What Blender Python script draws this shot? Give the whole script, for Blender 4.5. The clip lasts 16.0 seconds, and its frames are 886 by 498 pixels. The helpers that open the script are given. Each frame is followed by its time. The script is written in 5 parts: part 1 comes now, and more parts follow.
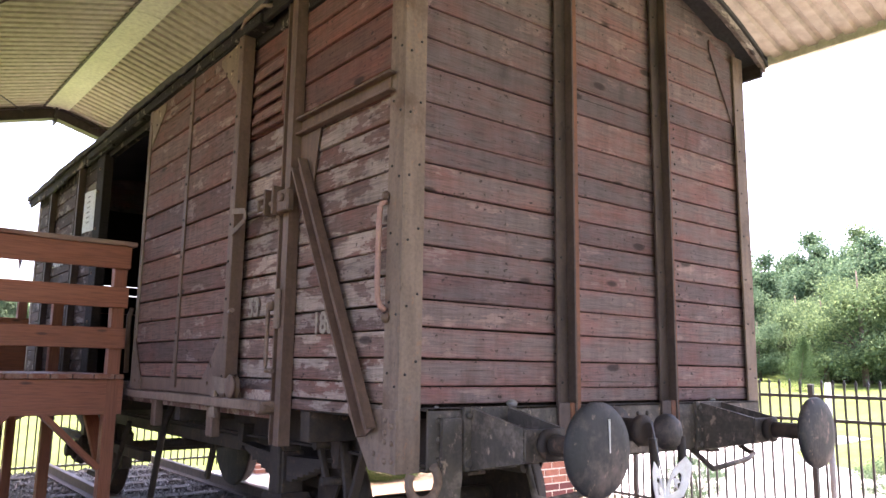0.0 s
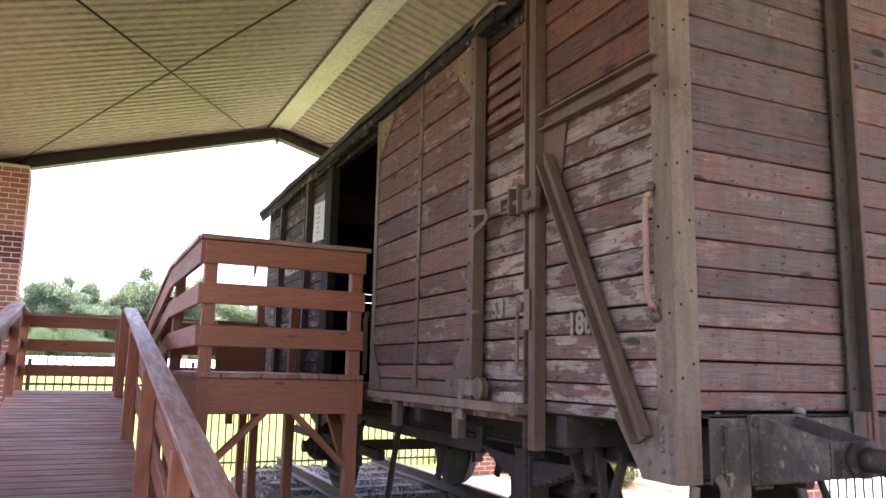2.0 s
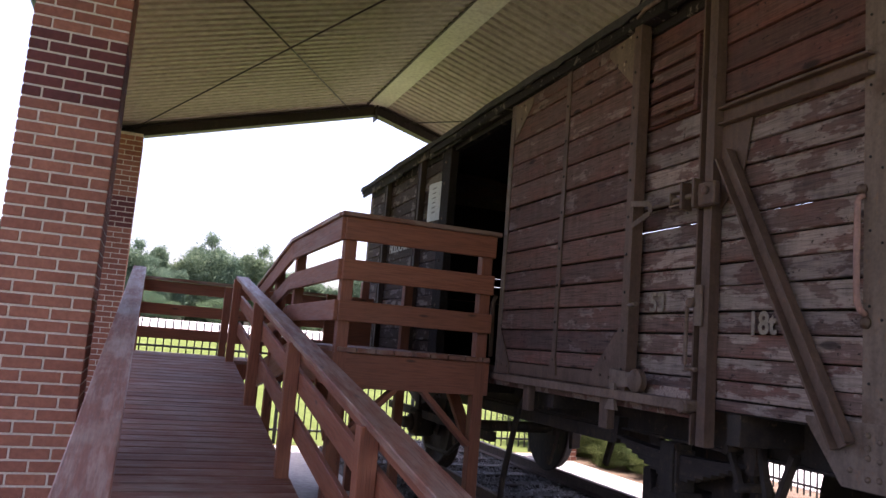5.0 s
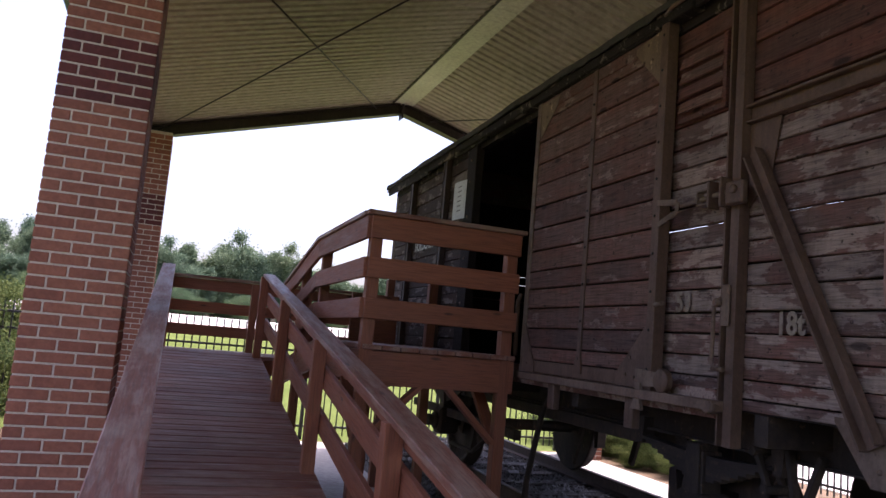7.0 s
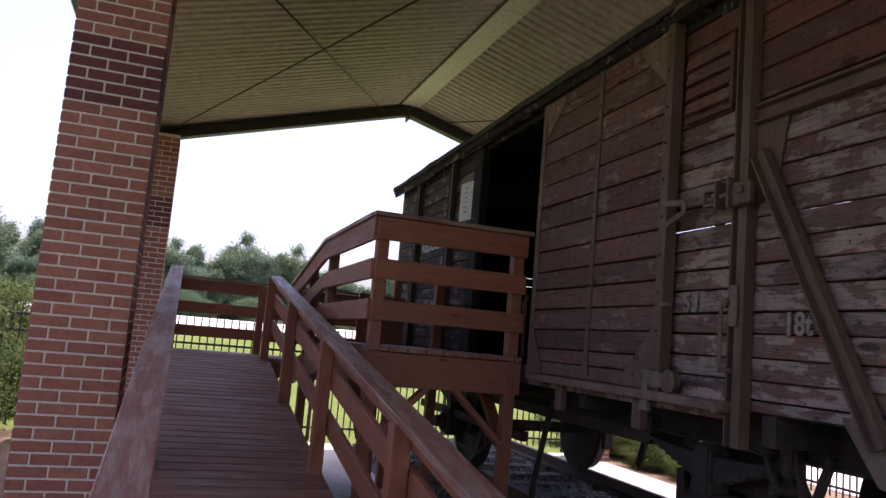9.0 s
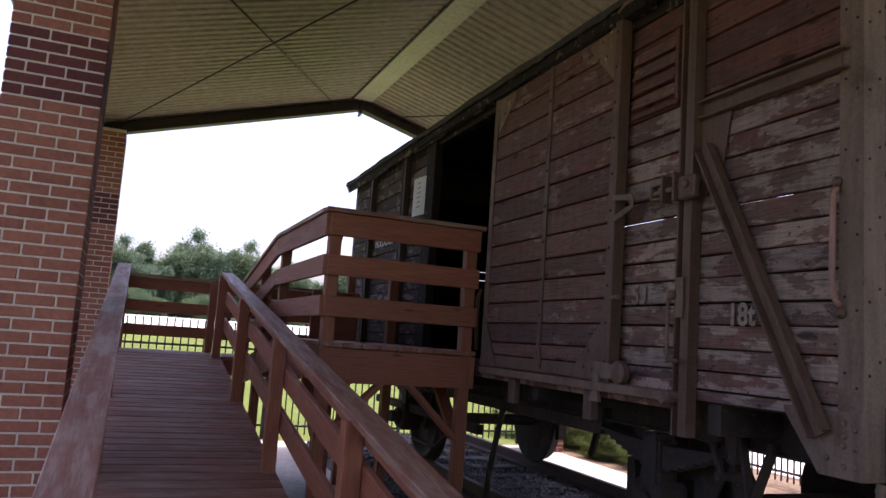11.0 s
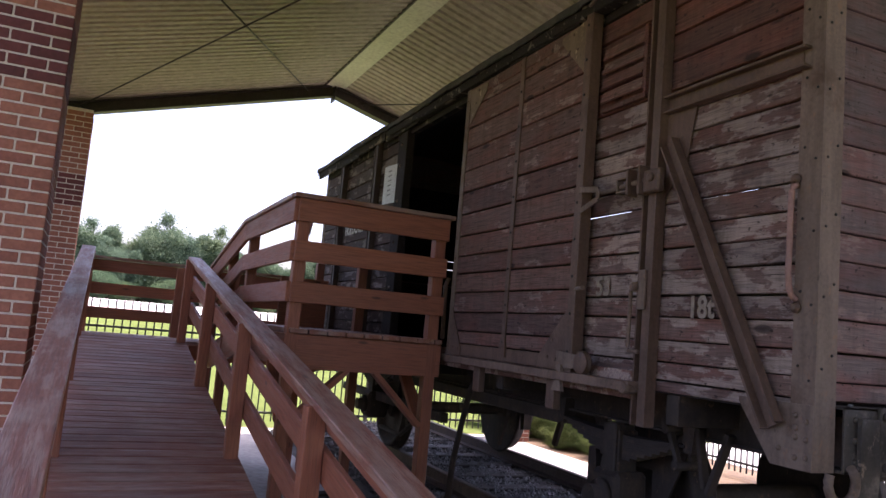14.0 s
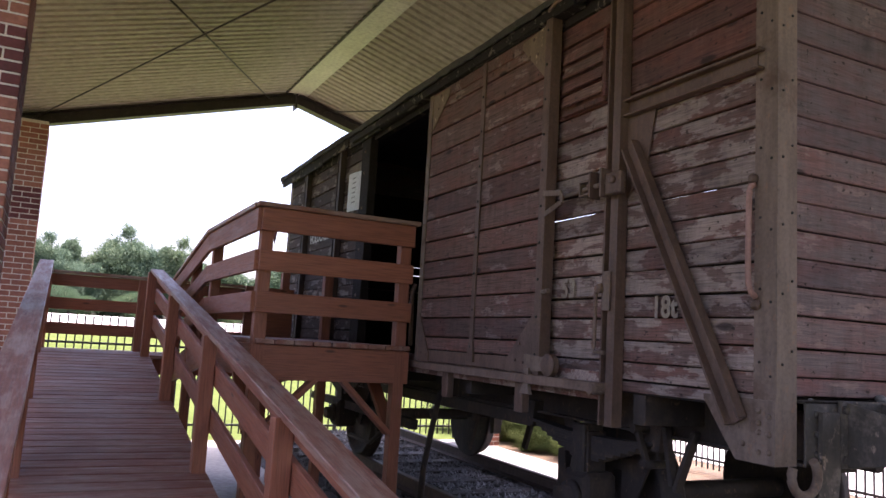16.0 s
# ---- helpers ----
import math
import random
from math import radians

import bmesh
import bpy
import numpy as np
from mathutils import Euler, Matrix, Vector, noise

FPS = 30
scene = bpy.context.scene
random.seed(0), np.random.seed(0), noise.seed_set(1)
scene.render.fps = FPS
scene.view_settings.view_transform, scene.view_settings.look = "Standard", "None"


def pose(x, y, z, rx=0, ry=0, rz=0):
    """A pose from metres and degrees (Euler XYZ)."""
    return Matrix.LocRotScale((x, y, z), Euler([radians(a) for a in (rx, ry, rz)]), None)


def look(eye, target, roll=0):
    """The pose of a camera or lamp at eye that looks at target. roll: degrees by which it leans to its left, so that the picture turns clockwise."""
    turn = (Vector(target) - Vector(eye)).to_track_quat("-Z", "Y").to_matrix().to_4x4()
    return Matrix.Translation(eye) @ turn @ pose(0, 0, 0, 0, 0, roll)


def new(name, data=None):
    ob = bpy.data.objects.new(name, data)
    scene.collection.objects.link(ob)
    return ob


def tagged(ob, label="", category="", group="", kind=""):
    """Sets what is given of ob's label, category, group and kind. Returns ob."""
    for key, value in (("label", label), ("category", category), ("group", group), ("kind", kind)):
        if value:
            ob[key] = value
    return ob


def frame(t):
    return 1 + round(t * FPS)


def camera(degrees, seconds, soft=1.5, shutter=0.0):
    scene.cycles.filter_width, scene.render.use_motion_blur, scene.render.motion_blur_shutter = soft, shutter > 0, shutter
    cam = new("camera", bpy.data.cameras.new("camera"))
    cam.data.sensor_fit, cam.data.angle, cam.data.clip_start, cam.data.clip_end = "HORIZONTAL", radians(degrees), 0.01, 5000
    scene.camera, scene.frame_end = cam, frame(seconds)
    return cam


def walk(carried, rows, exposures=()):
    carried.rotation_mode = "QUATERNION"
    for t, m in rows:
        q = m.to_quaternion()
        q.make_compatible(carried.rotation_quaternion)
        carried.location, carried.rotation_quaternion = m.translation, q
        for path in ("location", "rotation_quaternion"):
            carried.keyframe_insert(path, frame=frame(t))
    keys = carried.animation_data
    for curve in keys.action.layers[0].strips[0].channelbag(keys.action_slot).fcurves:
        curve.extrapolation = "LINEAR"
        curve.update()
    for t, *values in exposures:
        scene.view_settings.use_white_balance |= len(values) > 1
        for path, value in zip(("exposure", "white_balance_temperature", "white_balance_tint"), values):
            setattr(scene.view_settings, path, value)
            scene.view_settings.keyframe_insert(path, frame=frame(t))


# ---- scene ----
cam = camera(60.6, 16.0)
METRES, EYE, TILT, LEAN, TURN = 1.17, 1.35, 0.0, 0.0, -38.3
ROWS = [
    (0.0, 0.0, 0.0, 0.0, -0.13, 9.1, -0.81),
    (0.5, -0.0203, -0.0018, 0.001, 0.4, 9.27, -1.42),
    (1.0, -0.0596, -0.0032, 0.0027, 1.8, 9.33, -2.07),
    (1.5, -0.1333, 0.0038, 0.0048, 6.01, 9.03, -2.67),
    (2.0, -0.2915, 0.086, -0.0117, 13.83, 9.15, -1.27),
    (2.5, -0.4696, 0.1663, -0.006, 21.82, 9.68, 0.78),
    (3.0, -0.5874, 0.0746, -0.0228, 18.81, 9.76, -1.48),
    (3.5, -0.6873, -0.0391, -0.0228, 13.46, 8.0, -1.84),
    (4.0, -0.7324, -0.0667, -0.0159, 14.29, 7.51, -2.52),
    (4.5, -0.7513, -0.0694, -0.0069, 15.8, 7.45, -3.49),
    (5.0, -0.7711, -0.0697, -0.0065, 17.6, 7.4, -4.6),
    (7.5, -0.7641, -0.0829, -0.0055, 19.71, 7.08, -4.9),
    (8.0, -0.7653, -0.0861, -0.0065, 19.92, 7.16, -4.81),
    (10.5, -0.7615, -0.0854, -0.0079, 19.86, 7.1, -5.2),
    (11.0, -0.7491, -0.0855, -0.002, 16.71, 6.98, -3.97),
    (11.5, -0.7415, -0.0878, -0.0018, 16.49, 6.98, -4.13),
    (12.0, -0.7374, -0.0851, -0.0053, 16.28, 6.84, -4.16),
    (12.5, -0.7286, -0.0847, -0.0076, 16.18, 6.68, -3.77),
    (13.0, -0.7238, -0.0802, -0.0097, 15.75, 6.49, -3.96),
    (13.5, -0.7238, -0.0839, -0.009, 15.14, 6.32, -4.42),
    (14.0, -0.7211, -0.0854, -0.0088, 14.49, 6.39, -4.92),
    (14.5, -0.7178, -0.0889, -0.0077, 13.85, 6.64, -4.33),
    (15.0, -0.7186, -0.0875, -0.0068, 13.0, 6.84, -4.01),
    (15.5, -0.7194, -0.086, -0.0072, 12.47, 6.92, -3.9),
    (16.0, -0.7169, -0.0841, -0.0067, 12.12, 6.98, -3.33),
]
walk(cam, [(t, pose(0, 0, EYE, TILT, LEAN, TURN) @ pose(METRES * x, METRES * y, METRES * z, 90 + pitch, roll, yaw)) for t, x, y, z, yaw, pitch, roll in ROWS],
     [(t, e + 0.1, 6500 if t < 2.6 else 6250, 28 if t < 2.6 else 31) for t, e in ((0.0, 3.10), (1.0, 3.14), (1.5, 3.24), (2.0, 3.15), (2.5, 2.58), (3.0, 2.06), (3.5, 1.86), (4.5, 1.86), (5.0, 1.80), (8.0, 1.38), (10.5, 1.41), (12.5, 1.51), (14.0, 1.82), (16.0, 2.05))])

# ---- light ----
SUN_EL, SUN_AZ = radians(79), radians(66)
world = bpy.data.worlds.new("world")
scene.world = world
world.use_nodes = True
wn = world.node_tree
sky = wn.nodes.new("ShaderNodeTexSky")
sky.sky_type = "NISHITA"
sky.sun_disc = False
sky.sun_elevation, sky.sun_rotation = SUN_EL, SUN_AZ
sky.air_density, sky.dust_density = 1.0, 5.0
bg = wn.nodes["Background"]
bg.inputs["Strength"].default_value = 0.15
wn.links.new(sky.outputs["Color"], bg.inputs["Color"])
sun_data = bpy.data.lights.new("sun", "SUN")
sun_data.energy, sun_data.angle, sun_data.color = 4.0, radians(0.6), (1.0, 0.95, 0.87)
sun = new("sun", sun_data)
sun_dir = Vector((math.sin(SUN_AZ) * math.cos(SUN_EL), math.cos(SUN_AZ) * math.cos(SUN_EL), math.sin(SUN_EL)))
sun.matrix_world = look(sun_dir * 60, (0, 0, 0))


# ---- materials ----
class Nodes:
    """A small writer for node materials."""

    def __init__(self, name, rough=0.7, metal=0.0):
        self.mat = bpy.data.materials.new(name)
        self.mat.use_nodes = True
        self.t = self.mat.node_tree
        self.bsdf = self.t.nodes["Principled BSDF"]
        self.bsdf.inputs["Roughness"].default_value = rough
        self.bsdf.inputs["Metallic"].default_value = metal
        self.co = self.t.nodes.new("ShaderNodeTexCoord").outputs["Object"]

    def link(self, a, b):
        self.t.links.new(a, b)

    def shifted(self, amount=37.0):
        """Object coordinates moved by the object's own random number."""
        info = self.t.nodes.new("ShaderNodeObjectInfo")
        mul = self.t.nodes.new("ShaderNodeMath")
        mul.operation = "MULTIPLY"
        mul.inputs[1].default_value = amount
        self.link(info.outputs["Random"], mul.inputs[0])
        add = self.t.nodes.new("ShaderNodeVectorMath")
        add.operation = "ADD"
        self.link(self.co, add.inputs[0])
        self.link(mul.outputs[0], add.inputs[1])
        self.co = add.outputs[0]
        return info.outputs["Random"]

    def noise(self, scale, stretch=(1, 1, 1), detail=4.0, rough=0.55):
        mp = self.t.nodes.new("ShaderNodeMapping")
        mp.inputs["Scale"].default_value = stretch
        self.link(self.co, mp.inputs["Vector"])
        n = self.t.nodes.new("ShaderNodeTexNoise")
        n.inputs["Scale"].default_value = scale
        n.inputs["Detail"].default_value = detail
        n.inputs["Roughness"].default_value = rough
        self.link(mp.outputs[0], n.inputs["Vector"])
        return n.outputs["Fac"]

    def ramp(self, fac, *stops):
        r = self.t.nodes.new("ShaderNodeValToRGB")
        while len(r.color_ramp.elements) < len(stops):
            r.color_ramp.elements.new(0.5)
        for e, (p, c) in zip(r.color_ramp.elements, stops):
            e.position = p
            e.color = (*c, 1) if isinstance(c, tuple) else (c, c, c, 1)
        self.link(fac, r.inputs[0])
        return r.outputs[0]

    def mix(self, fac, a, b, mode="MIX"):
        m = self.t.nodes.new("ShaderNodeMix")
        m.data_type, m.blend_type = "RGBA", mode
        for sock, v in ((m.inputs[0], fac), (m.inputs[6], a), (m.inputs[7], b)):
            if isinstance(v, tuple):
                sock.default_value = (*v, 1)
            elif isinstance(v, (int, float)):
                sock.default_value = v
            else:
                self.link(v, sock)
        return m.outputs[2]

    def bump(self, height, strength=0.4, dist=0.01):
        b = self.t.nodes.new("ShaderNodeBump")
        b.inputs["Strength"].default_value, b.inputs["Distance"].default_value = strength, dist
        self.link(height, b.inputs["Height"])
        self.link(b.outputs[0], self.bsdf.inputs["Normal"])

    def done(self, color, rough=None):
        self.link(color, self.bsdf.inputs["Base Color"])
        if rough is not None:
            self.link(rough, self.bsdf.inputs["Roughness"])
        return self.mat


def old_paint_wood(name, paint, faded, bare, wear, board=True, grainy=0.85):
    """Boards with old red-brown paint: grain along local x, greyed middles, redder edges, worn patches, knots and cracks."""
    n = Nodes(name, 0.85)
    n.bsdf.inputs["Specular IOR Level"].default_value = 0.25
    gen = n.t.nodes.new("ShaderNodeTexCoord").outputs["Generated"]
    rnd = n.shifted()
    grain = n.noise(10, (0.55, 11, 11), 7, 0.62)
    fibre = n.noise(42, (0.3, 9, 9), 3)
    cloud = n.noise(2.4, (0.9, 2.4, 2.4), 6, 0.62)
    patch = n.noise(3.6, (0.9, 2.4, 2.4), 9, 0.66)
    fade = n.ramp(cloud, (0.29, 0.1), (0.54, 1.0))
    if board:
        sep = n.t.nodes.new("ShaderNodeSeparateXYZ")
        n.link(gen, sep.inputs[0])
        middle = n.ramp(sep.outputs[2], (0.0, 0.55), (0.2, 1.0), (0.8, 1.0), (1.0, 0.5))
        fade = n.mix(1.0, fade, middle, "MULTIPLY")
    c = n.mix(fade, paint, faded)
    c = n.mix(n.ramp(patch, (wear, 0.0), (wear + 0.035, 0.8)), c, bare)
    c = n.mix(grainy, c, n.ramp(grain, (0.27, 0.34), (0.50, 0.94), (0.78, 1.28)), "MULTIPLY")
    c = n.mix(0.45, c, n.ramp(fibre, (0.3, 0.5), (0.62, 1.15)), "MULTIPLY")
    c = n.mix(0.75, c, n.ramp(rnd, (0.0, (0.66, 0.64, 0.68)), (0.5, (1.0, 0.97, 0.96)), (1.0, (1.30, 1.18, 1.14))), "MULTIPLY")
    # vertical drips and scuffs
    drip = n.noise(3.0, (5.5, 0.5, 0.5), 5, 0.7)
    c = n.mix(0.4, c, n.ramp(drip, (0.36, 0.55), (0.55, 1.0), (0.72, 1.22)), "MULTIPLY")
    # knots
    mp = n.t.nodes.new("ShaderNodeMapping")
    mp.inputs["Scale"].default_value = (2.2, 6.0, 6.0)
    n.link(n.co, mp.inputs["Vector"])
    vor = n.t.nodes.new("ShaderNodeTexVoronoi")
    vor.inputs["Scale"].default_value = 1.0
    n.link(mp.outputs[0], vor.inputs["Vector"])
    c = n.mix(n.ramp(vor.outputs["Distance"], (0.0, 0.95), (0.09, 0.8), (0.14, 0.0)), c, (0.022, 0.014, 0.012))
    stain = n.noise(1.5, (2.2, 0.6, 0.6), 5, 0.7)
    c = n.mix(n.ramp(stain, (0.58, 0.0), (0.72, 0.55)), c, (0.035, 0.026, 0.024))
    crack = n.noise(4, (0.22, 24, 24), 3)
    c = n.mix(n.ramp(crack, (0.27, 0.95), (0.305, 0.0)), c, (0.012, 0.009, 0.008))
    pits = n.noise(38, (0.7, 1, 1), 3, 0.6)
    c = n.mix(n.ramp(pits, (0.64, 0.0), (0.69, 0.8)), c, (0.02, 0.014, 0.012))
    n.bump(grain, 0.6, 0.008)
    return n.done(c)


def iron(name, base, rust, rough=0.65, amount=0.5, scale=4.5):
    n = Nodes(name, rough)
    n.bsdf.inputs["Specular IOR Level"].default_value = 0.35
    n.shifted()
    big = n.noise(scale, (1, 1, 1), 8, 0.7)
    fine = n.noise(60, (1, 1, 1), 3)
    c = n.mix(n.ramp(big, (amount, 0.0), (amount + 0.18, 1.0)), base, rust)
    c = n.mix(0.35, c, n.ramp(fine, (0.3, 0.5), (0.65, 1.12)), "MULTIPLY")
    streak = n.noise(7, (2.5, 2.5, 0.35), 4)
    c = n.mix(0.5, c, n.ramp(streak, (0.35, 0.5), (0.6, 1.1)), "MULTIPLY")
    flake = n.noise(19, (1, 1, 0.7), 6, 0.7)
    c = n.mix(n.ramp(flake, (0.60, 0.0), (0.66, 0.7)), c, tuple(min(1.0, v * f) for v, f in zip(rust, (1.9, 1.75, 1.6))))
    c = n.mix(n.ramp(flake, (0.30, 0.75), (0.37, 0.0)), c, tuple(v * 0.35 for v in base))
    n.bump(fine, 0.35, 0.003)
    return n.done(c)


def stained_wood(name, base, worn, rough=0.42, wear=0.62):
    """Deck lumber with red-brown solid stain; grain along local x, rubbed patches, knots and screw holes."""
    n = Nodes(name, rough)
    rnd = n.shifted()
    grain = n.noise(8, (0.7, 13, 13), 6, 0.62)
    cloud = n.noise(1.8, (1, 2, 2), 5, 0.65)
    rub = n.noise(3.5, (0.6, 5, 5), 7, 0.7)
    c = n.mix(n.ramp(cloud, (wear, 0.0), (wear + 0.16, 1.0)), base, worn)
    c = n.mix(n.ramp(rub, (wear + 0.02, 0.0), (wear + 0.12, 0.7)), c, worn)
    c = n.mix(0.75, c, n.ramp(grain, (0.26, 0.42), (0.55, 1.0), (0.8, 1.18)), "MULTIPLY")
    c = n.mix(0.6, c, n.ramp(rnd, (0.0, 0.72), (1.0, 1.18)), "MULTIPLY")
    mp = n.t.nodes.new("ShaderNodeMapping")
    mp.inputs["Scale"].default_value = (2.0, 7.0, 7.0)
    n.link(n.co, mp.inputs["Vector"])
    vor = n.t.nodes.new("ShaderNodeTexVoronoi")
    vor.inputs["Scale"].default_value = 1.0
    n.link(mp.outputs[0], vor.inputs["Vector"])
    c = n.mix(n.ramp(vor.outputs["Distance"], (0.0, 0.85), (0.06, 0.6), (0.10, 0.0)), c, (0.03, 0.012, 0.009))
    n.bump(grain, 0.6, 0.005)
    return n.done(c, n.ramp(rub, (0.3, min(0.95, rough + 0.25)), (0.7, max(0.1, rough - 0.05))))


def mineral(name, a, b, scale, rough=0.9, bump=0.3, fine=3.0, dist=0.02):
    n = Nodes(name, rough)
    big = n.noise(scale, (1, 1, 1), 6, 0.6)
    small = n.noise(scale * 14, (1, 1, 1), 4, 0.6)
    c = n.mix(n.ramp(big, (0.35, 0.0), (0.65, 1.0)), a, b)
    c = n.mix(0.6, c, n.ramp(small, (0.3, 0.55), (0.7, 1.2)), "MULTIPLY")
    n.bump(small, bump, dist)
    return n.done(c)


def brick_clay(name, a, b):
    n = Nodes(name, 0.85)
    rnd = n.shifted()
    c = n.mix(rnd, a, b)
    fine = n.noise(30, (1, 1, 1), 5, 0.7)
    big = n.noise(6, (1, 1, 1), 4)
    c = n.mix(0.6, c, n.ramp(fine, (0.3, 0.6), (0.7, 1.2)), "MULTIPLY")
    c = n.mix(0.4, c, n.ramp(big, (0.35, 0.7), (0.65, 1.15)), "MULTIPLY")
    n.bump(fine, 0.5, 0.004)
    return n.done(c)


def leafage(name, a, b, c2):
    n = Nodes(name, 0.9)
    n.bsdf.inputs["Specular IOR Level"].default_value = 0.15
    geo = n.t.nodes.new("ShaderNodeNewGeometry")
    c = n.ramp(geo.outputs["Random Per Island"], (0.0, a), (0.55, b), (1.0, c2))
    info = n.t.nodes.new("ShaderNodeObjectInfo")
    c = n.mix(0.6, c, n.ramp(info.outputs["Random"], (0.0, (0.75, 0.85, 0.9)), (1.0, (1.25, 1.12, 0.85))), "MULTIPLY")
    tr = n.t.nodes.new("ShaderNodeBsdfTranslucent")
    n.link(c, tr.inputs["Color"])
    n.link(c, n.bsdf.inputs["Base Color"])
    ms = n.t.nodes.new("ShaderNodeMixShader")
    ms.inputs[0].default_value = 0.4
    n.link(n.bsdf.outputs[0], ms.inputs[1])
    n.link(tr.outputs[0], ms.inputs[2])
    n.link(ms.outputs[0], n.t.nodes["Material Output"].inputs["Surface"])
    return n.mat


M_END = old_paint_wood("end_board_paint", (0.198, 0.089, 0.078), (0.148, 0.115, 0.110), (0.238, 0.168, 0.153), 0.585, True, 0.6)
M_SIDE = old_paint_wood("side_board_paint", (0.178, 0.076, 0.058), (0.158, 0.106, 0.089), (0.325, 0.260, 0.222), 0.485)
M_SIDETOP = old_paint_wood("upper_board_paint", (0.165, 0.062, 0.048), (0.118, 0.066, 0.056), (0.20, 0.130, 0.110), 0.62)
M_DOOR = old_paint_wood("door_board_paint", (0.178, 0.076, 0.059), (0.142, 0.091, 0.076), (0.265, 0.196, 0.166), 0.575, True, 0.9)
# near-black wood: shade of the interior and board gaps is in the colour
M_INSIDE = old_paint_wood("dark_wood_and_shade", (0.022, 0.016, 0.013), (0.018, 0.014, 0.012), (0.03, 0.022, 0.018), 0.65)
M_GUSSET = iron("flaking_gusset_iron", (0.175, 0.122, 0.078), (0.24, 0.19, 0.135), 0.7, 0.58)
M_CORNER = iron("weathered_corner_iron", (0.172, 0.122, 0.092), (0.112, 0.068, 0.046), 0.75, 0.50)
M_TRACK = iron("worn_door_track", (0.170, 0.112, 0.082), (0.105, 0.064, 0.046), 0.7, 0.5)
M_IRON = iron("brown_iron", (0.122, 0.074, 0.052), (0.076, 0.044, 0.032), 0.6, 0.5)
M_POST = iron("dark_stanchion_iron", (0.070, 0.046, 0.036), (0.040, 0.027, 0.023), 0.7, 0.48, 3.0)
M_DARK = iron("dark_greasy_iron", (0.036, 0.027, 0.022), (0.070, 0.046, 0.032), 0.75, 0.50)
M_BUFFER = iron("buffer_beam_iron", (0.070, 0.058, 0.047), (0.185, 0.148, 0.118), 0.7, 0.50, 9.0)
M_HEAD = iron("buffer_head_iron", (0.024, 0.023, 0.023), (0.095, 0.070, 0.060), 0.65, 0.49, 6.0)
M_RUST = iron("rusty_edge_iron", (0.165, 0.066, 0.033), (0.085, 0.046, 0.034), 0.75, 0.5)
M_HANDLE = iron("pink_primer_handle", (0.34, 0.19, 0.155), (0.22, 0.12, 0.09), 0.6, 0.55)
M_TAR = mineral("tarred_roof_felt", (0.035, 0.033, 0.032), (0.06, 0.056, 0.052), 3)
M_FASCIA = old_paint_wood("roof_edge_wood", (0.030, 0.022, 0.019), (0.021, 0.017, 0.016), (0.22, 0.19, 0.155), 0.575, False)
M_NAIL = iron("nail_head", (0.02, 0.018, 0.016), (0.04, 0.025, 0.02))
M_STENCIL = mineral("faded_stencil_paint", (0.32, 0.265, 0.205), (0.19, 0.15, 0.12), 22)
M_WHITE = mineral("white_lettering", (0.72, 0.71, 0.68), (0.6, 0.58, 0.54), 15)
M_PAPER = mineral("white_notice_paper", (0.75, 0.76, 0.78), (0.68, 0.69, 0.71), 5)
M_GREYTEXT = mineral("grey_print", (0.25, 0.25, 0.26), (0.3, 0.3, 0.3), 10)
M_STAIN = stained_wood("red_brown_stain", (0.268, 0.090, 0.045), (0.295, 0.112, 0.063), 0.5)
M_CAP = stained_wood("worn_handrail_stain", (0.205, 0.072, 0.040), (0.29, 0.185, 0.135), 0.40, 0.46)
# worn tone is rubbed stain, greyed to paint in the boards' sheen
M_DECK = stained_wood("deck_stain_and_sheen", (0.222, 0.082, 0.046), (0.285, 0.165, 0.118), 0.52, 0.48)
M_BRICK = brick_clay("red_brick", (0.33, 0.135, 0.085), (0.25, 0.095, 0.062))
M_BRICKDARK = brick_clay("dark_red_brick", (0.15, 0.042, 0.036), (0.11, 0.032, 0.03))
M_MORTAR = mineral("mortar", (0.66, 0.60, 0.50), (0.56, 0.51, 0.43), 8)
M_SHEET = mineral("cream_roof_sheet", (0.350, 0.305, 0.228), (0.315, 0.276, 0.208), 0.8, 0.6, 0.05)
M_RIDGE = mineral("pale_ridge_panel", (0.50, 0.49, 0.37), (0.45, 0.44, 0.33), 1.5, 0.45, 0.02)
M_BEAM = iron("dark_brown_steel", (0.035, 0.024, 0.022), (0.045, 0.03, 0.026), 0.5)
M_CONCRETE = mineral("pale_concrete", (0.42, 0.40, 0.37), (0.34, 0.325, 0.30), 1.2, 0.9, 0.2)
M_STONE = mineral("grey_ballast", (0.25, 0.24, 0.235), (0.13, 0.126, 0.122), 5, 0.85)
M_BALLAST = mineral("ballast_bed", (0.11, 0.105, 0.10), (0.06, 0.057, 0.055), 9, 0.95, 1.0)
M_SLEEPER = stained_wood("tarred_sleeper", (0.045, 0.036, 0.03), (0.075, 0.06, 0.05), 0.8)
M_RAIL = iron("rusty_rail", (0.10, 0.065, 0.05), (0.07, 0.05, 0.042), 0.6)
M_MULCH = mineral("tan_mulch", (0.165, 0.108, 0.060), (0.095, 0.062, 0.036), 3, 0.95, 1.0)
M_GRASS = mineral("mown_grass", (0.100, 0.128, 0.040), (0.078, 0.102, 0.030), 0.35, 0.9, 0.4)
M_GRASS.node_tree.nodes["Principled BSDF"].inputs["Specular IOR Level"].default_value = 0.0
M_ROAD = mineral("sunlit_pale_road", (0.50, 0.48, 0.45), (0.43, 0.41, 0.38), 0.6, 0.95, 0.2)
M_FENCE = mineral("black_fence_paint", (0.014, 0.014, 0.015), (0.022, 0.022, 0.022), 6, 0.45)
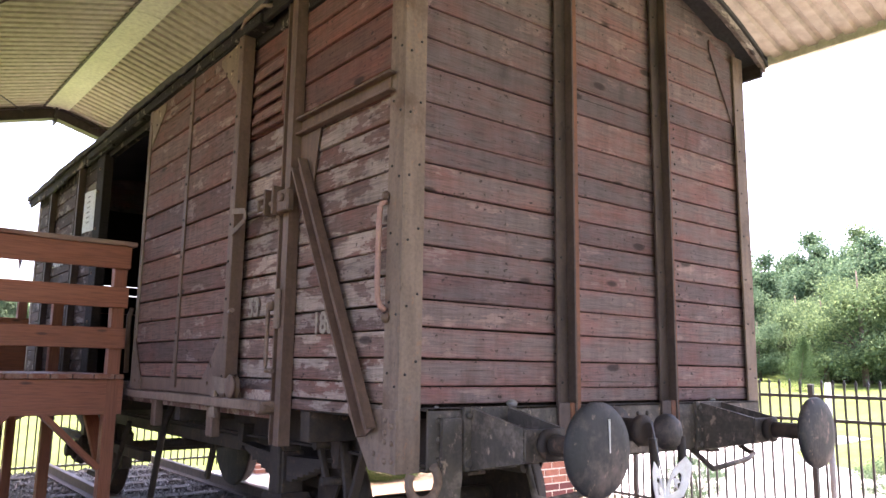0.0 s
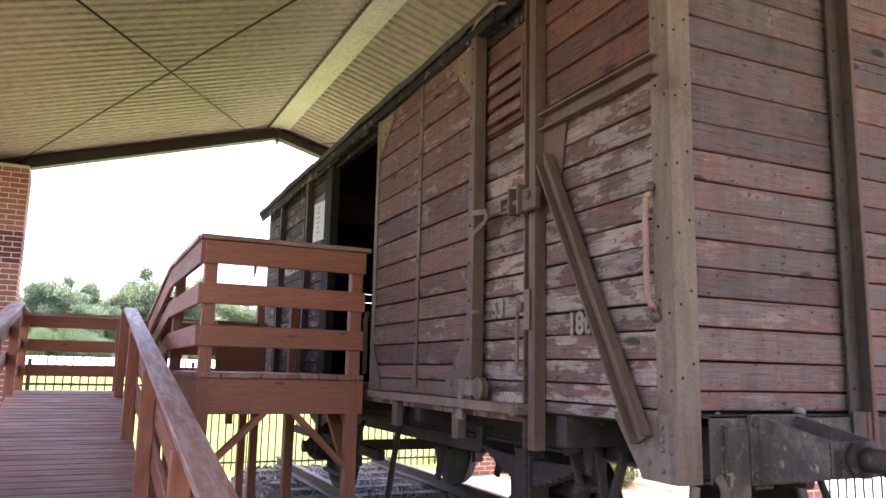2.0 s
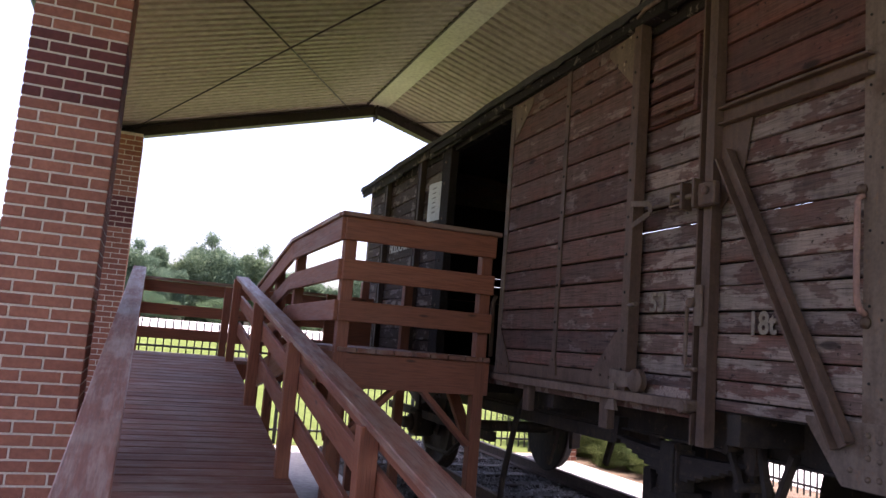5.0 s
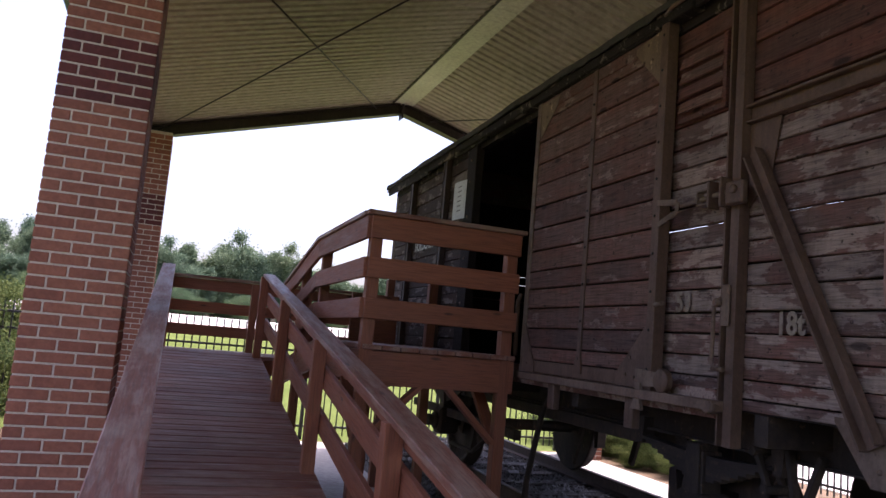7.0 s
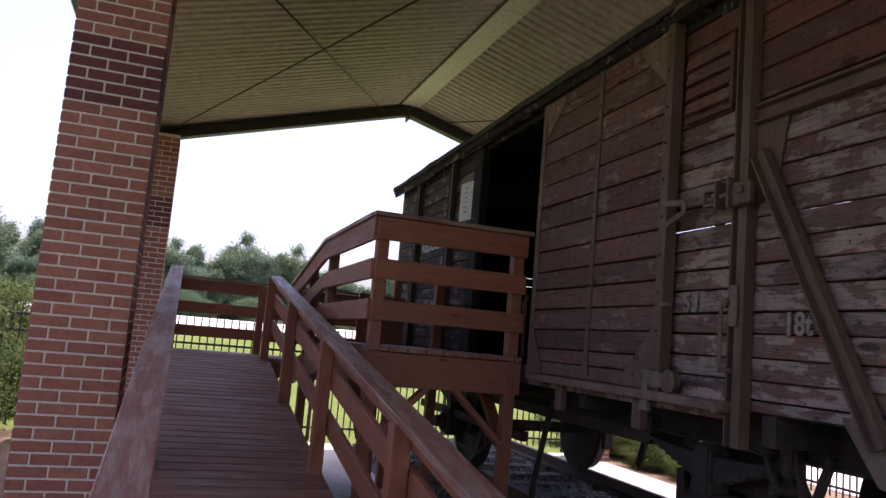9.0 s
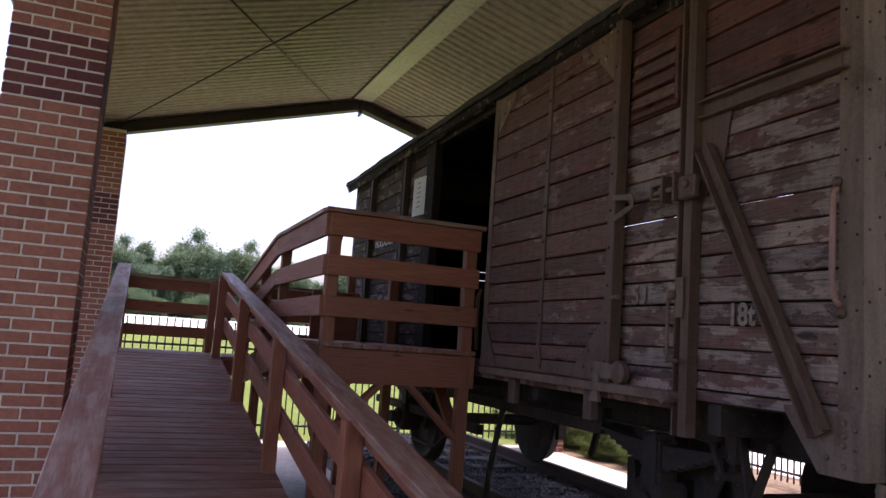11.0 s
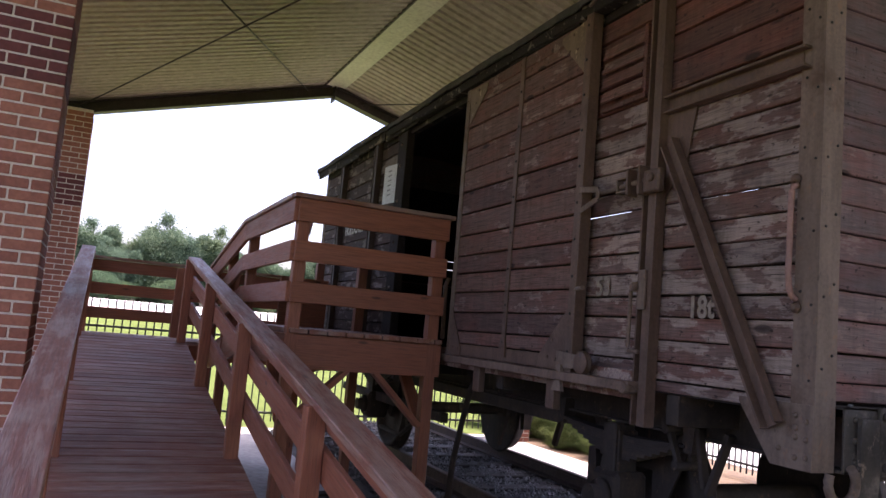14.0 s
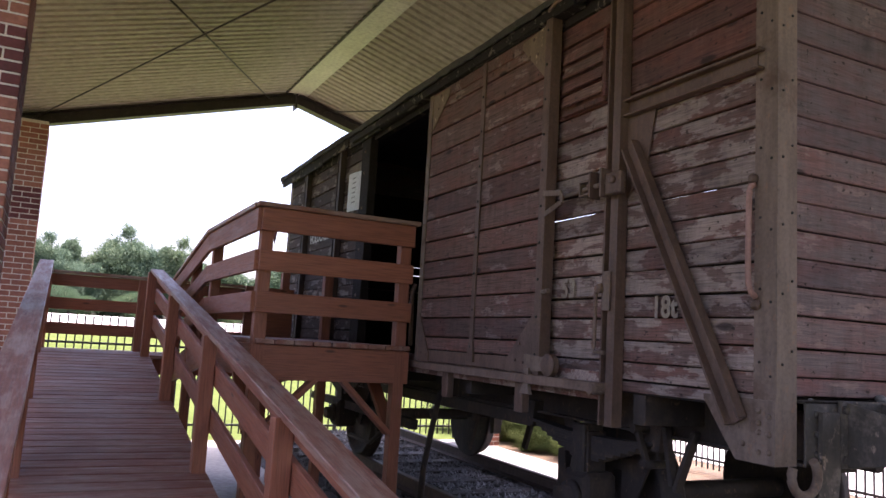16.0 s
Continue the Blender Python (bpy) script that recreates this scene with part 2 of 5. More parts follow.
M_BARK = mineral("bark", (0.10, 0.075, 0.055), (0.065, 0.05, 0.038), 6)
M_LEAF = leafage("leaves", (0.048, 0.088, 0.050), (0.086, 0.138, 0.076), (0.150, 0.210, 0.112))
M_PINE = leafage("needles", (0.030, 0.060, 0.030), (0.045, 0.085, 0.038), (0.07, 0.115, 0.05))
M_GREENPIPE = mineral("green_downpipe", (0.035, 0.10, 0.085), (0.03, 0.08, 0.07), 4, 0.4, 0.05)
M_GALV = iron("galvanised_metal", (0.20, 0.21, 0.23), (0.16, 0.17, 0.19), 0.5)
M_FLAG = mineral("faded_cloth", (0.35, 0.12, 0.13), (0.30, 0.30, 0.36), 9)
M_EDGE = old_paint_wood("flaking_edge_wood", (0.20, 0.175, 0.155), (0.13, 0.11, 0.098), (0.38, 0.35, 0.31), 0.55, False)
M_SHRUB = leafage("shrub_leaves", (0.040, 0.062, 0.022), (0.075, 0.105, 0.036), (0.135, 0.165, 0.065))


# ---- mesh helpers ----
def cbox(bm, lo, hi, c=0.004):
    """A box with chamfered edges, 44 triangles."""
    lo, hi = [min(a, b) for a, b in zip(lo, hi)], [max(a, b) for a, b in zip(lo, hi)]
    c = min(c, 0.3 * min(b - a for a, b in zip(lo, hi)))
    v = {}
    for s in ((i, j, k) for i in (0, 1) for j in (0, 1) for k in (0, 1)):
        for ax in range(3):
            p = [(lo[d] if s[d] == 0 else hi[d]) + (0 if d == ax else (c if s[d] == 0 else -c)) for d in range(3)]
            v[s, ax] = bm.verts.new(p)
    fs = []
    for ax in range(3):
        b, d = (ax + 1) % 3, (ax + 2) % 3
        for s in (0, 1):
            q = []
            for i, j in ((0, 0), (1, 0), (1, 1), (0, 1)):
                k = [0, 0, 0]
                k[ax], k[b], k[d] = s, i, j
                q.append(v[tuple(k), ax])
            fs.append(q if s else q[::-1])
        for i in (0, 1):
            for j in (0, 1):
                k0, k1 = [0, 0, 0], [0, 0, 0]
                k0[ax], k1[ax] = 0, 1
                k0[b] = k1[b] = i
                k0[d] = k1[d] = j
                k0, k1 = tuple(k0), tuple(k1)
                q = [v[k0, b], v[k1, b], v[k1, d], v[k0, d]]
                fs.append(q if i != j else q[::-1])
    for s in ((i, j, k) for i in (0, 1) for j in (0, 1) for k in (0, 1)):
        q = [v[s, 0], v[s, 1], v[s, 2]]
        fs.append(q if sum(s) % 2 else q[::-1])
    for q in fs:
        bm.faces.new(q)
    return bm


def box(lo, hi, c=0.004):
    return cbox(bmesh.new(), lo, hi, c)


def rod(bm, pts, r, n=8, caps=True):
    """A round bar along a polyline."""
    pts = [Vector(p) for p in pts]
    rings = []
    for i, p in enumerate(pts):
        d = (pts[min(i + 1, len(pts) - 1)] - pts[max(i - 1, 0)]).normalized()
        a = d.cross(Vector((0.13, 0.31, 0.94))).normalized()
        b = d.cross(a)
        rr = r[i] if isinstance(r, (list, tuple)) else r
        rings.append([bm.verts.new(p + (a * math.cos(2 * math.pi * k / n) + b * math.sin(2 * math.pi * k / n)) * rr) for k in range(n)])
    for u, w in zip(rings, rings[1:]):
        for k in range(n):
            bm.faces.new((u[k], u[(k + 1) % n], w[(k + 1) % n], w[k])).smooth = True
    if caps:
        bm.faces.new(rings[0][::-1])
        bm.faces.new(rings[-1])
    return bm


def lathe(bm, centre, axis, prof, n=28):
    """A turned shape: prof is (distance along the axis, radius)."""
    c, d = Vector(centre), Vector(axis).normalized()
    a = d.orthogonal().normalized()
    b = d.cross(a)
    rings = []
    for h, r in prof:
        rings.append([bm.verts.new(c + d * h + (a * math.cos(2 * math.pi * k / n) + b * math.sin(2 * math.pi * k / n)) * max(r, 0.0005)) for k in range(n)])
    for u, w in zip(rings, rings[1:]):
        for k in range(n):
            bm.faces.new((u[k], u[(k + 1) % n], w[(k + 1) % n], w[k])).smooth = True
    bm.faces.new(rings[0][::-1])
    bm.faces.new(rings[-1])
    return bm


def slab(bm, outline, axis, a, b):
    """A plate: the outline (two coordinates a point) stretched along the axis from a to b."""
    def at(p, h):
        q = list(p)
        q.insert(axis, h)
        return bm.verts.new(q)
    u, w = [at(p, a) for p in outline], [at(p, b) for p in outline]
    bm.faces.new(u)
    bm.faces.new(w[::-1])
    for k in range(len(u)):
        k2 = (k + 1) % len(u)
        bm.faces.new((u[k2], u[k], w[k], w[k2]))
    return bm


def bar(bm, p, q, w, h, up=(0, 0, 1), c=0.004):
    """A squared bar from p to q, w across and h high."""
    p, q = Vector(p), Vector(q)
    x = (q - p).normalized()
    y = Vector(up).cross(x).normalized()
    z = x.cross(y)
    tmp = box((0, -w / 2, -h / 2), ((q - p).length, w / 2, h / 2), c)
    m = Matrix((x, y, z)).transposed().to_4x4()
    m.translation = p
    tmp.transform(m)
    me = bpy.data.meshes.new("tmp")
    tmp.to_mesh(me)
    tmp.free()
    bm.from_mesh(me)
    bpy.data.meshes.remove(me)
    return bm


def mesh_of(name, bm, mat):
    bmesh.ops.recalc_face_normals(bm, faces=bm.faces)
    me = bpy.data.meshes.new(name)
    bm.to_mesh(me)
    bm.free()
    me.materials.append(mat)
    return me


def part(name, bm, mat, parent=None, label="", m=None):
    ob = new(name, mesh_of(name, bm, mat))
    if parent is not None:
        ob.parent = parent
    if m is not None:
        ob.matrix_basis = m
    return tagged(ob, label)


def thing(name, label, category, m=None, group="", kind=""):
    ob = new(name)
    ob.empty_display_size = 0.1
    if m is not None:
        ob.matrix_basis = m
    return tagged(ob, label, category, group, kind)


BOARDS = {}


def piece(name, size, mat, parent, m, c=0.004):
    """A chamfered block of that size, centred, its length along local x; alike ones share a mesh."""
    key = (name, tuple(round(s, 3) for s in size), mat.name, c)
    if key not in BOARDS:
        BOARDS[key] = mesh_of(name, box([-s / 2 for s in size], [s / 2 for s in size], c), mat)
    ob = new(name, BOARDS[key])
    ob.parent = parent
    ob.matrix_basis = m
    return ob


def along(x0, x1, w, h, y=0.0, z=0.0):
    """Size and pose helper for a board along x."""
    return (x1 - x0, w, h), pose((x0 + x1) / 2, y, z)


def beam_piece(name, p, q, w, h, mat, parent, up=(0, 0, 1)):
    """A board from p to q as a piece with its grain along its length."""
    p, q = Vector(p), Vector(q)
    x = (q - p).normalized()
    y = Vector(up).cross(x).normalized()
    z = x.cross(y)
    m = Matrix((x, y, z)).transposed().to_4x4()
    m.translation = (p + q) / 2
    return piece(name, ((q - p).length, w, h), mat, parent, m)


def lettering(name, text, size, mat, parent, m, squeeze=1.0):
    cu = bpy.data.curves.new(name, "FONT")
    cu.body, cu.size, cu.extrude, cu.align_x = text, size, 0.0012, "CENTER"
    cu.offset = 0.03 * size
    tmp = bpy.data.objects.new(name, cu)
    me = bpy.data.meshes.new_from_object(tmp)
    bpy.data.objects.remove(tmp)
    me.materials.clear()
    me.materials.append(mat)
    ob = new(name, me)
    ob.parent = parent
    ob.matrix_basis = m @ Matrix.Diagonal((squeeze, 1, 1, 1))
    return ob
# dark weathered boards; bare patches brightened to paint in the lit patches too
M_FARSIDE = old_paint_wood("weathered_boards_lit_patches", (0.085, 0.048, 0.040), (0.080, 0.060, 0.052), (0.26, 0.225, 0.20), 0.545)
# paler leaf tones with distance haze mixed into the colour
M_HAZEDLEAF = leafage("far_leaves_hazed", (0.075, 0.118, 0.080), (0.120, 0.175, 0.115), (0.185, 0.245, 0.155))

# ---- ground ----
GZ = -0.40


def sheet(name, x0, x1, y0, y1, z, mat, label, category, thick=0.0):
    bm = bmesh.new()
    if thick:
        cbox(bm, (x0, y0, z - thick), (x1, y1, z), 0.01)
    else:
        bm.faces.new([bm.verts.new(p) for p in ((x0, y0, z), (x1, y0, z), (x1, y1, z), (x0, y1, z))])
    return tagged(part(name, bm, mat), label, category, "", "structure")


def land(x, y):
    """The height of the lawn: flat near the shelter, with a low rise on the side of the road."""
    d = math.hypot(x - 2, y - 6)
    h = 0.0 if d < 28 else min((d - 28) * 0.035, 2.3)
    return GZ - 0.06 + h + 0.9 * max(0.0, min(1.0, (x - 24) / 14)) + (0 if d < 28 else 0.15 * noise.noise((x / 30, y / 30, 0)))


def make_ground():
    n = 140
    bm = bmesh.new()
    ax = [math.copysign(abs(t) ** 3 * 900, t) for t in np.linspace(-1, 1, n)]
    rows = []
    for y in ax:
        row = []
        for x in ax:
            row.append(bm.verts.new((x + 2, y + 6, land(x + 2, y + 6))))
        rows.append(row)
    for a, b in zip(rows, rows[1:]):
        for k in range(n - 1):
            bm.faces.new((a[k], a[k + 1], b[k + 1], b[k])).smooth = True
    tagged(part("ground", bm, M_GRASS), "bright green mown grass reaching to the trees", "lawn", "", "structure")


make_ground()
sheet("mulch_bed", -9.0, 9.19, -6, 13.2, GZ - 0.03, M_MULCH, "tan pine-straw mulch bed round the shelter", "mulch", 0.08)
sheet("pavement_slab", -1.75, 6.15, -6, 12.9, GZ, M_CONCRETE, "pale concrete slab under the shelter", "pavement", 0.12)
bm = bmesh.new()
edge = [(9.2, -12), (15.2, -12), (15.2, 6.2), (15.7, 7.2), (16.6, 8.4), (18.2, 9.4), (20.5, 9.7), (24, 9.9), (30, 10.1), (30, 13.0), (24, 12.9), (18, 12.8), (9.2, 12.8)]
slab(bm, edge, 2, GZ - 0.10, GZ - 0.02)
tagged(part("pavement_path", bm, M_ROAD), "sunlit pale concrete path that curves through the grass", "pavement", "", "structure")
bm = bmesh.new()
rows = [[bm.verts.new((x, y, land(x, y) + 0.22)) for x in np.linspace(-90, 20, 45)] for y in np.linspace(66, 103, 14)]
for a, b in zip(rows, rows[1:]):
    for k in range(len(a) - 1):
        bm.faces.new((a[k], a[k + 1], b[k + 1], b[k]))
tagged(part("road_far", bm, M_ROAD), "sunlit pale parking road behind the lawn", "road", "", "structure")

# ---- shelter: a gabled roof on brick columns, turned a degree from the track ----
S = pose(0, 6, 0, 0, 0, 1.0) @ pose(0, -6, 0)
RIDGE_X, RIDGE_Z, PITCH = 2.33, 5.25, 0.283
EAVE_L, EAVE_R, ROOF_Y0, ROOF_Y1 = -1.95, 6.25, -5.5, 12.62


def roof_z(x):
    return RIDGE_Z - abs(x - RIDGE_X) * PITCH


def roof_slope(name, x0, x1):
    """Ribbed sheet: the profile runs along y, the ribs run down the slope."""
    prof = []
    pitch = 0.155
    y = ROOF_Y0
    while y < ROOF_Y1:
        for dy, dz in ((0.0, 0.0), (0.085, 0.0), (0.103, 0.027), (0.137, 0.027)):
            prof.append((y + dy, dz))
        y += pitch
    bm = bmesh.new()
    a = [bm.verts.new((x0, y, roof_z(x0) + dz)) for y, dz in prof]
    b = [bm.verts.new((x1, y, roof_z(x1) + dz)) for y, dz in prof]
    at = [bm.verts.new((x0, y, roof_z(x0) + 0.09)) for y in (prof[0][0], prof[-1][0])]
    bt = [bm.verts.new((x1, y, roof_z(x1) + 0.09)) for y in (prof[0][0], prof[-1][0])]
    for k in range(len(prof) - 1):
        bm.faces.new((a[k], a[k + 1], b[k + 1], b[k]))
    bm.faces.new((at[0], bt[0], bt[1], at[1]))
    bm.faces.new([at[0]] + [at[1]] + a[::-1])
    bm.faces.new([bt[0]] + [bt[1]] + b[::-1])
    bm.faces.new((a[0], b[0], bt[0], at[0]))
    bm.faces.new((a[-1], at[1], bt[1], b[-1]))
    return tagged(part(name, bm, M_SHEET, None, "", S), "cream ribbed steel roof sheeting seen from below", "roof", "", "structure")


roof_slope("ceiling_left", EAVE_L, RIDGE_X)
roof_slope("ceiling_right", RIDGE_X, EAVE_R)
bm = bmesh.new()
w = 0.165
for y0, y1 in ((ROOF_Y0, 2.2), (2.206, 8.2), (8.206, ROOF_Y1 - 0.2)):
    slab(bm, [(RIDGE_X - w, roof_z(RIDGE_X - w) - 0.012), (RIDGE_X - w * 0.1, RIDGE_Z - 0.045), (RIDGE_X + w * 0.1, RIDGE_Z - 0.045),
              (RIDGE_X + w, roof_z(RIDGE_X + w) - 0.012), (RIDGE_X + w, roof_z(RIDGE_X + w) - 0.004), (RIDGE_X, RIDGE_Z - 0.03), (RIDGE_X - w, roof_z(RIDGE_X - w) - 0.004)], 1, y0, y1)
tagged(part("trim_ridge", bm, M_RIDGE, None, "", S), "pale smooth ridge panel under the roof", "trim", "", "structure")
# dark toothed strip drawn for the shadow in the rib ends, along one edge of the ridge panel
bm = bmesh.new()
xl = RIDGE_X - w
y = ROOF_Y0 + 0.1
while y < ROOF_Y1 - 0.2:
    slab(bm, [(xl + 0.004, y), (xl - 0.012, y), (xl - 0.016, y + 0.04), (xl - 0.032, y + 0.06), (xl - 0.034, y + 0.12), (xl - 0.014, y + 0.135), (xl - 0.012, y + 0.1545), (xl + 0.004, y + 0.1545)], 2, roof_z(xl) - 0.024, roof_z(xl) - 0.0125)
    y += 0.155
tagged(part("trim_closure", bm, M_BEAM, None, "", S), "dark toothed strip standing in for the rib-end shadow beside the ridge panel", "trim", "", "structure")
for side, x in (("left", EAVE_L), ("right", EAVE_R)):
    tagged(part("trim_eave_" + side, box((x - 0.03, ROOF_Y0, roof_z(x) - 0.05), (x + 0.03, ROOF_Y1, roof_z(x) + 0.1), 0.006), M_RIDGE, None, "", S), "pale folded eave trim", "trim", "", "structure")
tagged(part("trim_gable", slab(bmesh.new(), [(EAVE_L, roof_z(EAVE_L) - 0.02), (RIDGE_X, RIDGE_Z - 0.02), (EAVE_R, roof_z(EAVE_R) - 0.02), (EAVE_R, roof_z(EAVE_R) + 0.12),
     (RIDGE_X, RIDGE_Z + 0.12), (EAVE_L, roof_z(EAVE_L) + 0.12)], 1, ROOF_Y1 + 0.003, ROOF_Y1 + 0.03), M_BEAM, None, "", S), "dark gable edge trim", "trim", "", "structure")


def portal_frame(y):
    """One dark steel frame: two sloping I-beams that meet at the ridge."""
    f = thing("roof_frame", "dark brown painted steel rafter frame under the roof", "roof frame", S, "steel roof frames")
    for sgn, x0 in ((-1, EAVE_L + 0.22), (1, EAVE_R - 0.22)):
        bm = bmesh.new()
        for lo, hi, wd in ((-0.035, -0.02, 0.09), (-0.19, -0.035, 0.008), (-0.205, -0.19, 0.09)):
            o = [(x0, roof_z(x0) + lo), (RIDGE_X, RIDGE_Z + lo), (RIDGE_X, RIDGE_Z + hi), (x0, roof_z(x0) + hi)]
            slab(bm, o, 1, y - wd, y + wd)
        part("rafter", bm, M_BEAM, f)
    part("ridge_plate", box((RIDGE_X - 0.012, y - 0.1, RIDGE_Z - 0.29), (RIDGE_X + 0.012, y + 0.1, RIDGE_Z - 0.03)), M_BEAM, f)
    return f


for y in (-0.4, 6.0, 12.36):
    portal_frame(y)
for bay in ((6.0, 12.36), (-0.4, 6.0)):
    for sgn, (xa, xb) in ((0, (-1.36, 1.90)), (1, (2.85, 5.9))):
        for a, b in (((xa + 0.28, bay[0]), (xb, bay[1])), ((xb, bay[0]), (xa, bay[1]))):
            drop = 0.06 if a[0] < b[0] else 0.085  # one rod passes under the other
            bm = rod(bmesh.new(), [(a[0], a[1], roof_z(a[0]) - drop), (b[0], b[1], roof_z(b[0]) - drop)], 0.011)
            tagged(part("brace_rod", bm, M_BEAM, None, "", S), "thin dark steel cross-brace rod under the roof", "brace rod", "roof cross braces")

# ---- brick columns ----
BL, BH = 0.222, 0.0745


def brick_column(x0, y0, wide, deep, top, near):
    """Columns of running-bond brick: front and side bricks apart, the hidden faces joined."""
    col = thing("brick_column", "red brick column with two bands of dark brick", "column", S @ pose(x0, y0, GZ), "brick columns")
    part("core", box((0.006, 0.006, 0), (wide - 0.006, deep - 0.006, top - GZ), 0.002), M_MORTAR, col, "pale mortar core")
    rest, rest_dark = bmesh.new(), bmesh.new()
    n = int((top - GZ) / BH)
    for i in range(n):
        z = (i + 0.5) * BH
        zz = z + GZ
        dark = 2.62 < zz < 3.08 or 0.05 < zz < 0.2
        mat = M_BRICKDARK if dark else M_BRICK
        for face in range(4):
            run = wide if face in (0, 2) else deep
            u = -BL / 2 if (i + face) % 2 else 0.0
            while u < run - 0.02:
                e = 0.0 if face in (0, 2) else 0.052
                a, b = max(u, e), min(u + BL, run - e)
                u += BL
                if b - a < 0.03:
                    continue
                a, b = a + (0.006 if a > 0 else 0), b - (0.006 if b < run else 0)
                L, T, H = b - a, 0.05, BH - 0.013
                mid = (a + b) / 2
                p = ((mid, T / 2, z), (wide - T / 2, mid, z), (mid, deep - T / 2, z), (T / 2, mid, z))[face]
                turn = 0 if face in (0, 2) else 90
                if (near and face == 0) or (near and face == 1 and 0.6 < zz < 4.0):
                    piece("brick", (L, T, H), mat, col, pose(*p, 0, 0, turn), 0.004)
                else:
                    hx, hy = (L / 2, T / 2) if turn == 0 else (T / 2, L / 2)
                    cbox(rest_dark if dark else rest, (p[0] - hx, p[1] - hy, p[2] - H / 2), (p[0] + hx, p[1] + hy, p[2] + H / 2), 0.004)
    tagged(part("bricks", rest, M_BRICK, col), "joined red bricks of the other faces", kind="stuff")
    tagged(part("dark_bricks", rest_dark, M_BRICKDARK, col), "joined dark bricks of the other faces", kind="stuff")
    return col


def all_columns():
    brick_column(-1.70, 5.62, 0.555, 0.555, roof_z(-1.4) - 0.16, True)
    brick_column(-1.70, 12.05, 0.555, 0.555, roof_z(-1.4) - 0.16, True)
    for y in (5.62, 12.05):
        brick_column(5.80, y, 0.555, 0.555, roof_z(6.0) - 0.16, False)


down = thing("downpipe", "dark green downpipe beside the brick column", "downpipe", S)
part("pipe", rod(bmesh.new(), [(-1.85, 12.02, roof_z(-1.85) - 0.1), (-1.80, 12.0, roof_z(-1.78) - 0.22), (-1.75, 11.96, roof_z(-1.8) - 0.34), (-1.75, 11.96, GZ + 0.1), (-1.75, 11.8, GZ + 0.02)], 0.05, 10), M_GREENPIPE, down)
part("gutter", box((EAVE_L - 0.1, ROOF_Y0, roof_z(EAVE_L) - 0.1), (EAVE_L - 0.032, ROOF_Y1, roof_z(EAVE_L) + 0.02), 0.02), M_GREENPIPE, down)

# ---- wooden ramp and boarding platform ----
RAMP = thing("ramp", "red-brown stained wooden access ramp with board rails", "ramp", S)
XL, XR = -0.94, 0.178
DK0, DKS = 1.0, 0.153
RL0 = 1.95


def ramp_z(y):
    return DK0 - DKS * (9.6 - y)


def rail_z(y, x=1.0):
    return RL0 - (0.166 if x > 0 else 0.148) * (9.6 - y)


def build_ramp():
    y0, y1 = 0.42, 9.6
    bw = 0.143
    y = y0
    while y < y1:
        yc = y + bw / 2
        piece("deck_board", (XR - XL + 0.02, bw - 0.011, 0.036), M_DECK, RAMP, pose((XL + XR) / 2, yc, ramp_z(yc) - 0.018, math.degrees(math.atan(DKS))), 0.005)
        y += bw
    y = 9.605
    while y < 10.75:
        piece("deck_board", (1.62 - XL, bw - 0.008, 0.036), M_DECK, RAMP, pose((XL + 1.62) / 2, y + bw / 2, DK0 - 0.018), 0.005)
        y += bw
    for x in (XL + 0.02, XR - 0.02):
        beam_piece("stringer", (x, y0, ramp_z(y0) - 0.16), (x, 9.6, ramp_z(9.6) - 0.16), 0.038, 0.235, M_STAIN, RAMP)
    beam_piece("stringer", (XL + 0.04, 10.77, DK0 - 0.16), (1.62, 10.77, DK0 - 0.16), 0.038, 0.235, M_STAIN, RAMP)
    # handrails: flat worn cap, three boards, square posts
    for x, inner in ((XL, 1), (XR, -1)):
        ys = (0.95, 1.9, 3.8, 5.72, 7.62, 9.55)
        for yp in ys:
            piece("post", (rail_z(yp, x) - ramp_z(yp) + 0.2, 0.089, 0.089), M_STAIN, RAMP, pose(x if inner > 0 else x - 0.048, yp, (rail_z(yp, x) - 0.025 + ramp_z(yp) - 0.2) / 2, 0, 90))
        beam_piece("handrail_cap", (x, 0.85, rail_z(0.85, x)), (x, 9.62, rail_z(9.62, x)), 0.135, 0.036, M_CAP, RAMP)
        xb = x + (0.03 if inner > 0 else 0.018)
        beam_piece("rail_board", (xb, 0.9, rail_z(0.9, x) - 0.066), (xb, 9.6, rail_z(9.6, x) - 0.066), 0.036, 0.09, M_STAIN, RAMP)
        for dz in (-0.27, -0.57):
            xo = x - 0.065 if inner > 0 else x + 0.018
            beam_piece("rail_board", (xo, 0.9, rail_z(0.9, x) + dz), (xo, 9.6, rail_z(9.6, x) + dz), 0.036, 0.14, M_STAIN, RAMP)
    # landing rails
    zc = DK0 + 0.90
    segs = [((XL, 9.66), (XL, 10.75)), ((XL, 10.80), (1.62, 10.80))]
    for (ax, ay), (bx, by) in segs:
        along_x = abs(bx - ax) > 0.1
        off = (0, 0.06) if along_x else (-0.06, 0)
        beam_piece("handrail_cap", (ax, ay, zc + 0.02), (bx, by, zc + 0.02), 0.14, 0.036, M_CAP, RAMP)
        for dz in (-0.075, -0.36, -0.66):
            beam_piece("rail_board", (ax + off[0] * 0.3, ay + off[1] * 0.3, zc + dz), (bx + off[0] * 0.3, by + off[1] * 0.3, zc + dz), 0.036, 0.14, M_STAIN, RAMP)
    for x in (XL + 0.02, 0.15, 0.85, 1.55):
        piece("post", (1.3, 0.089, 0.089), M_STAIN, RAMP, pose(x, 10.72, zc - 0.66, 0, 90))
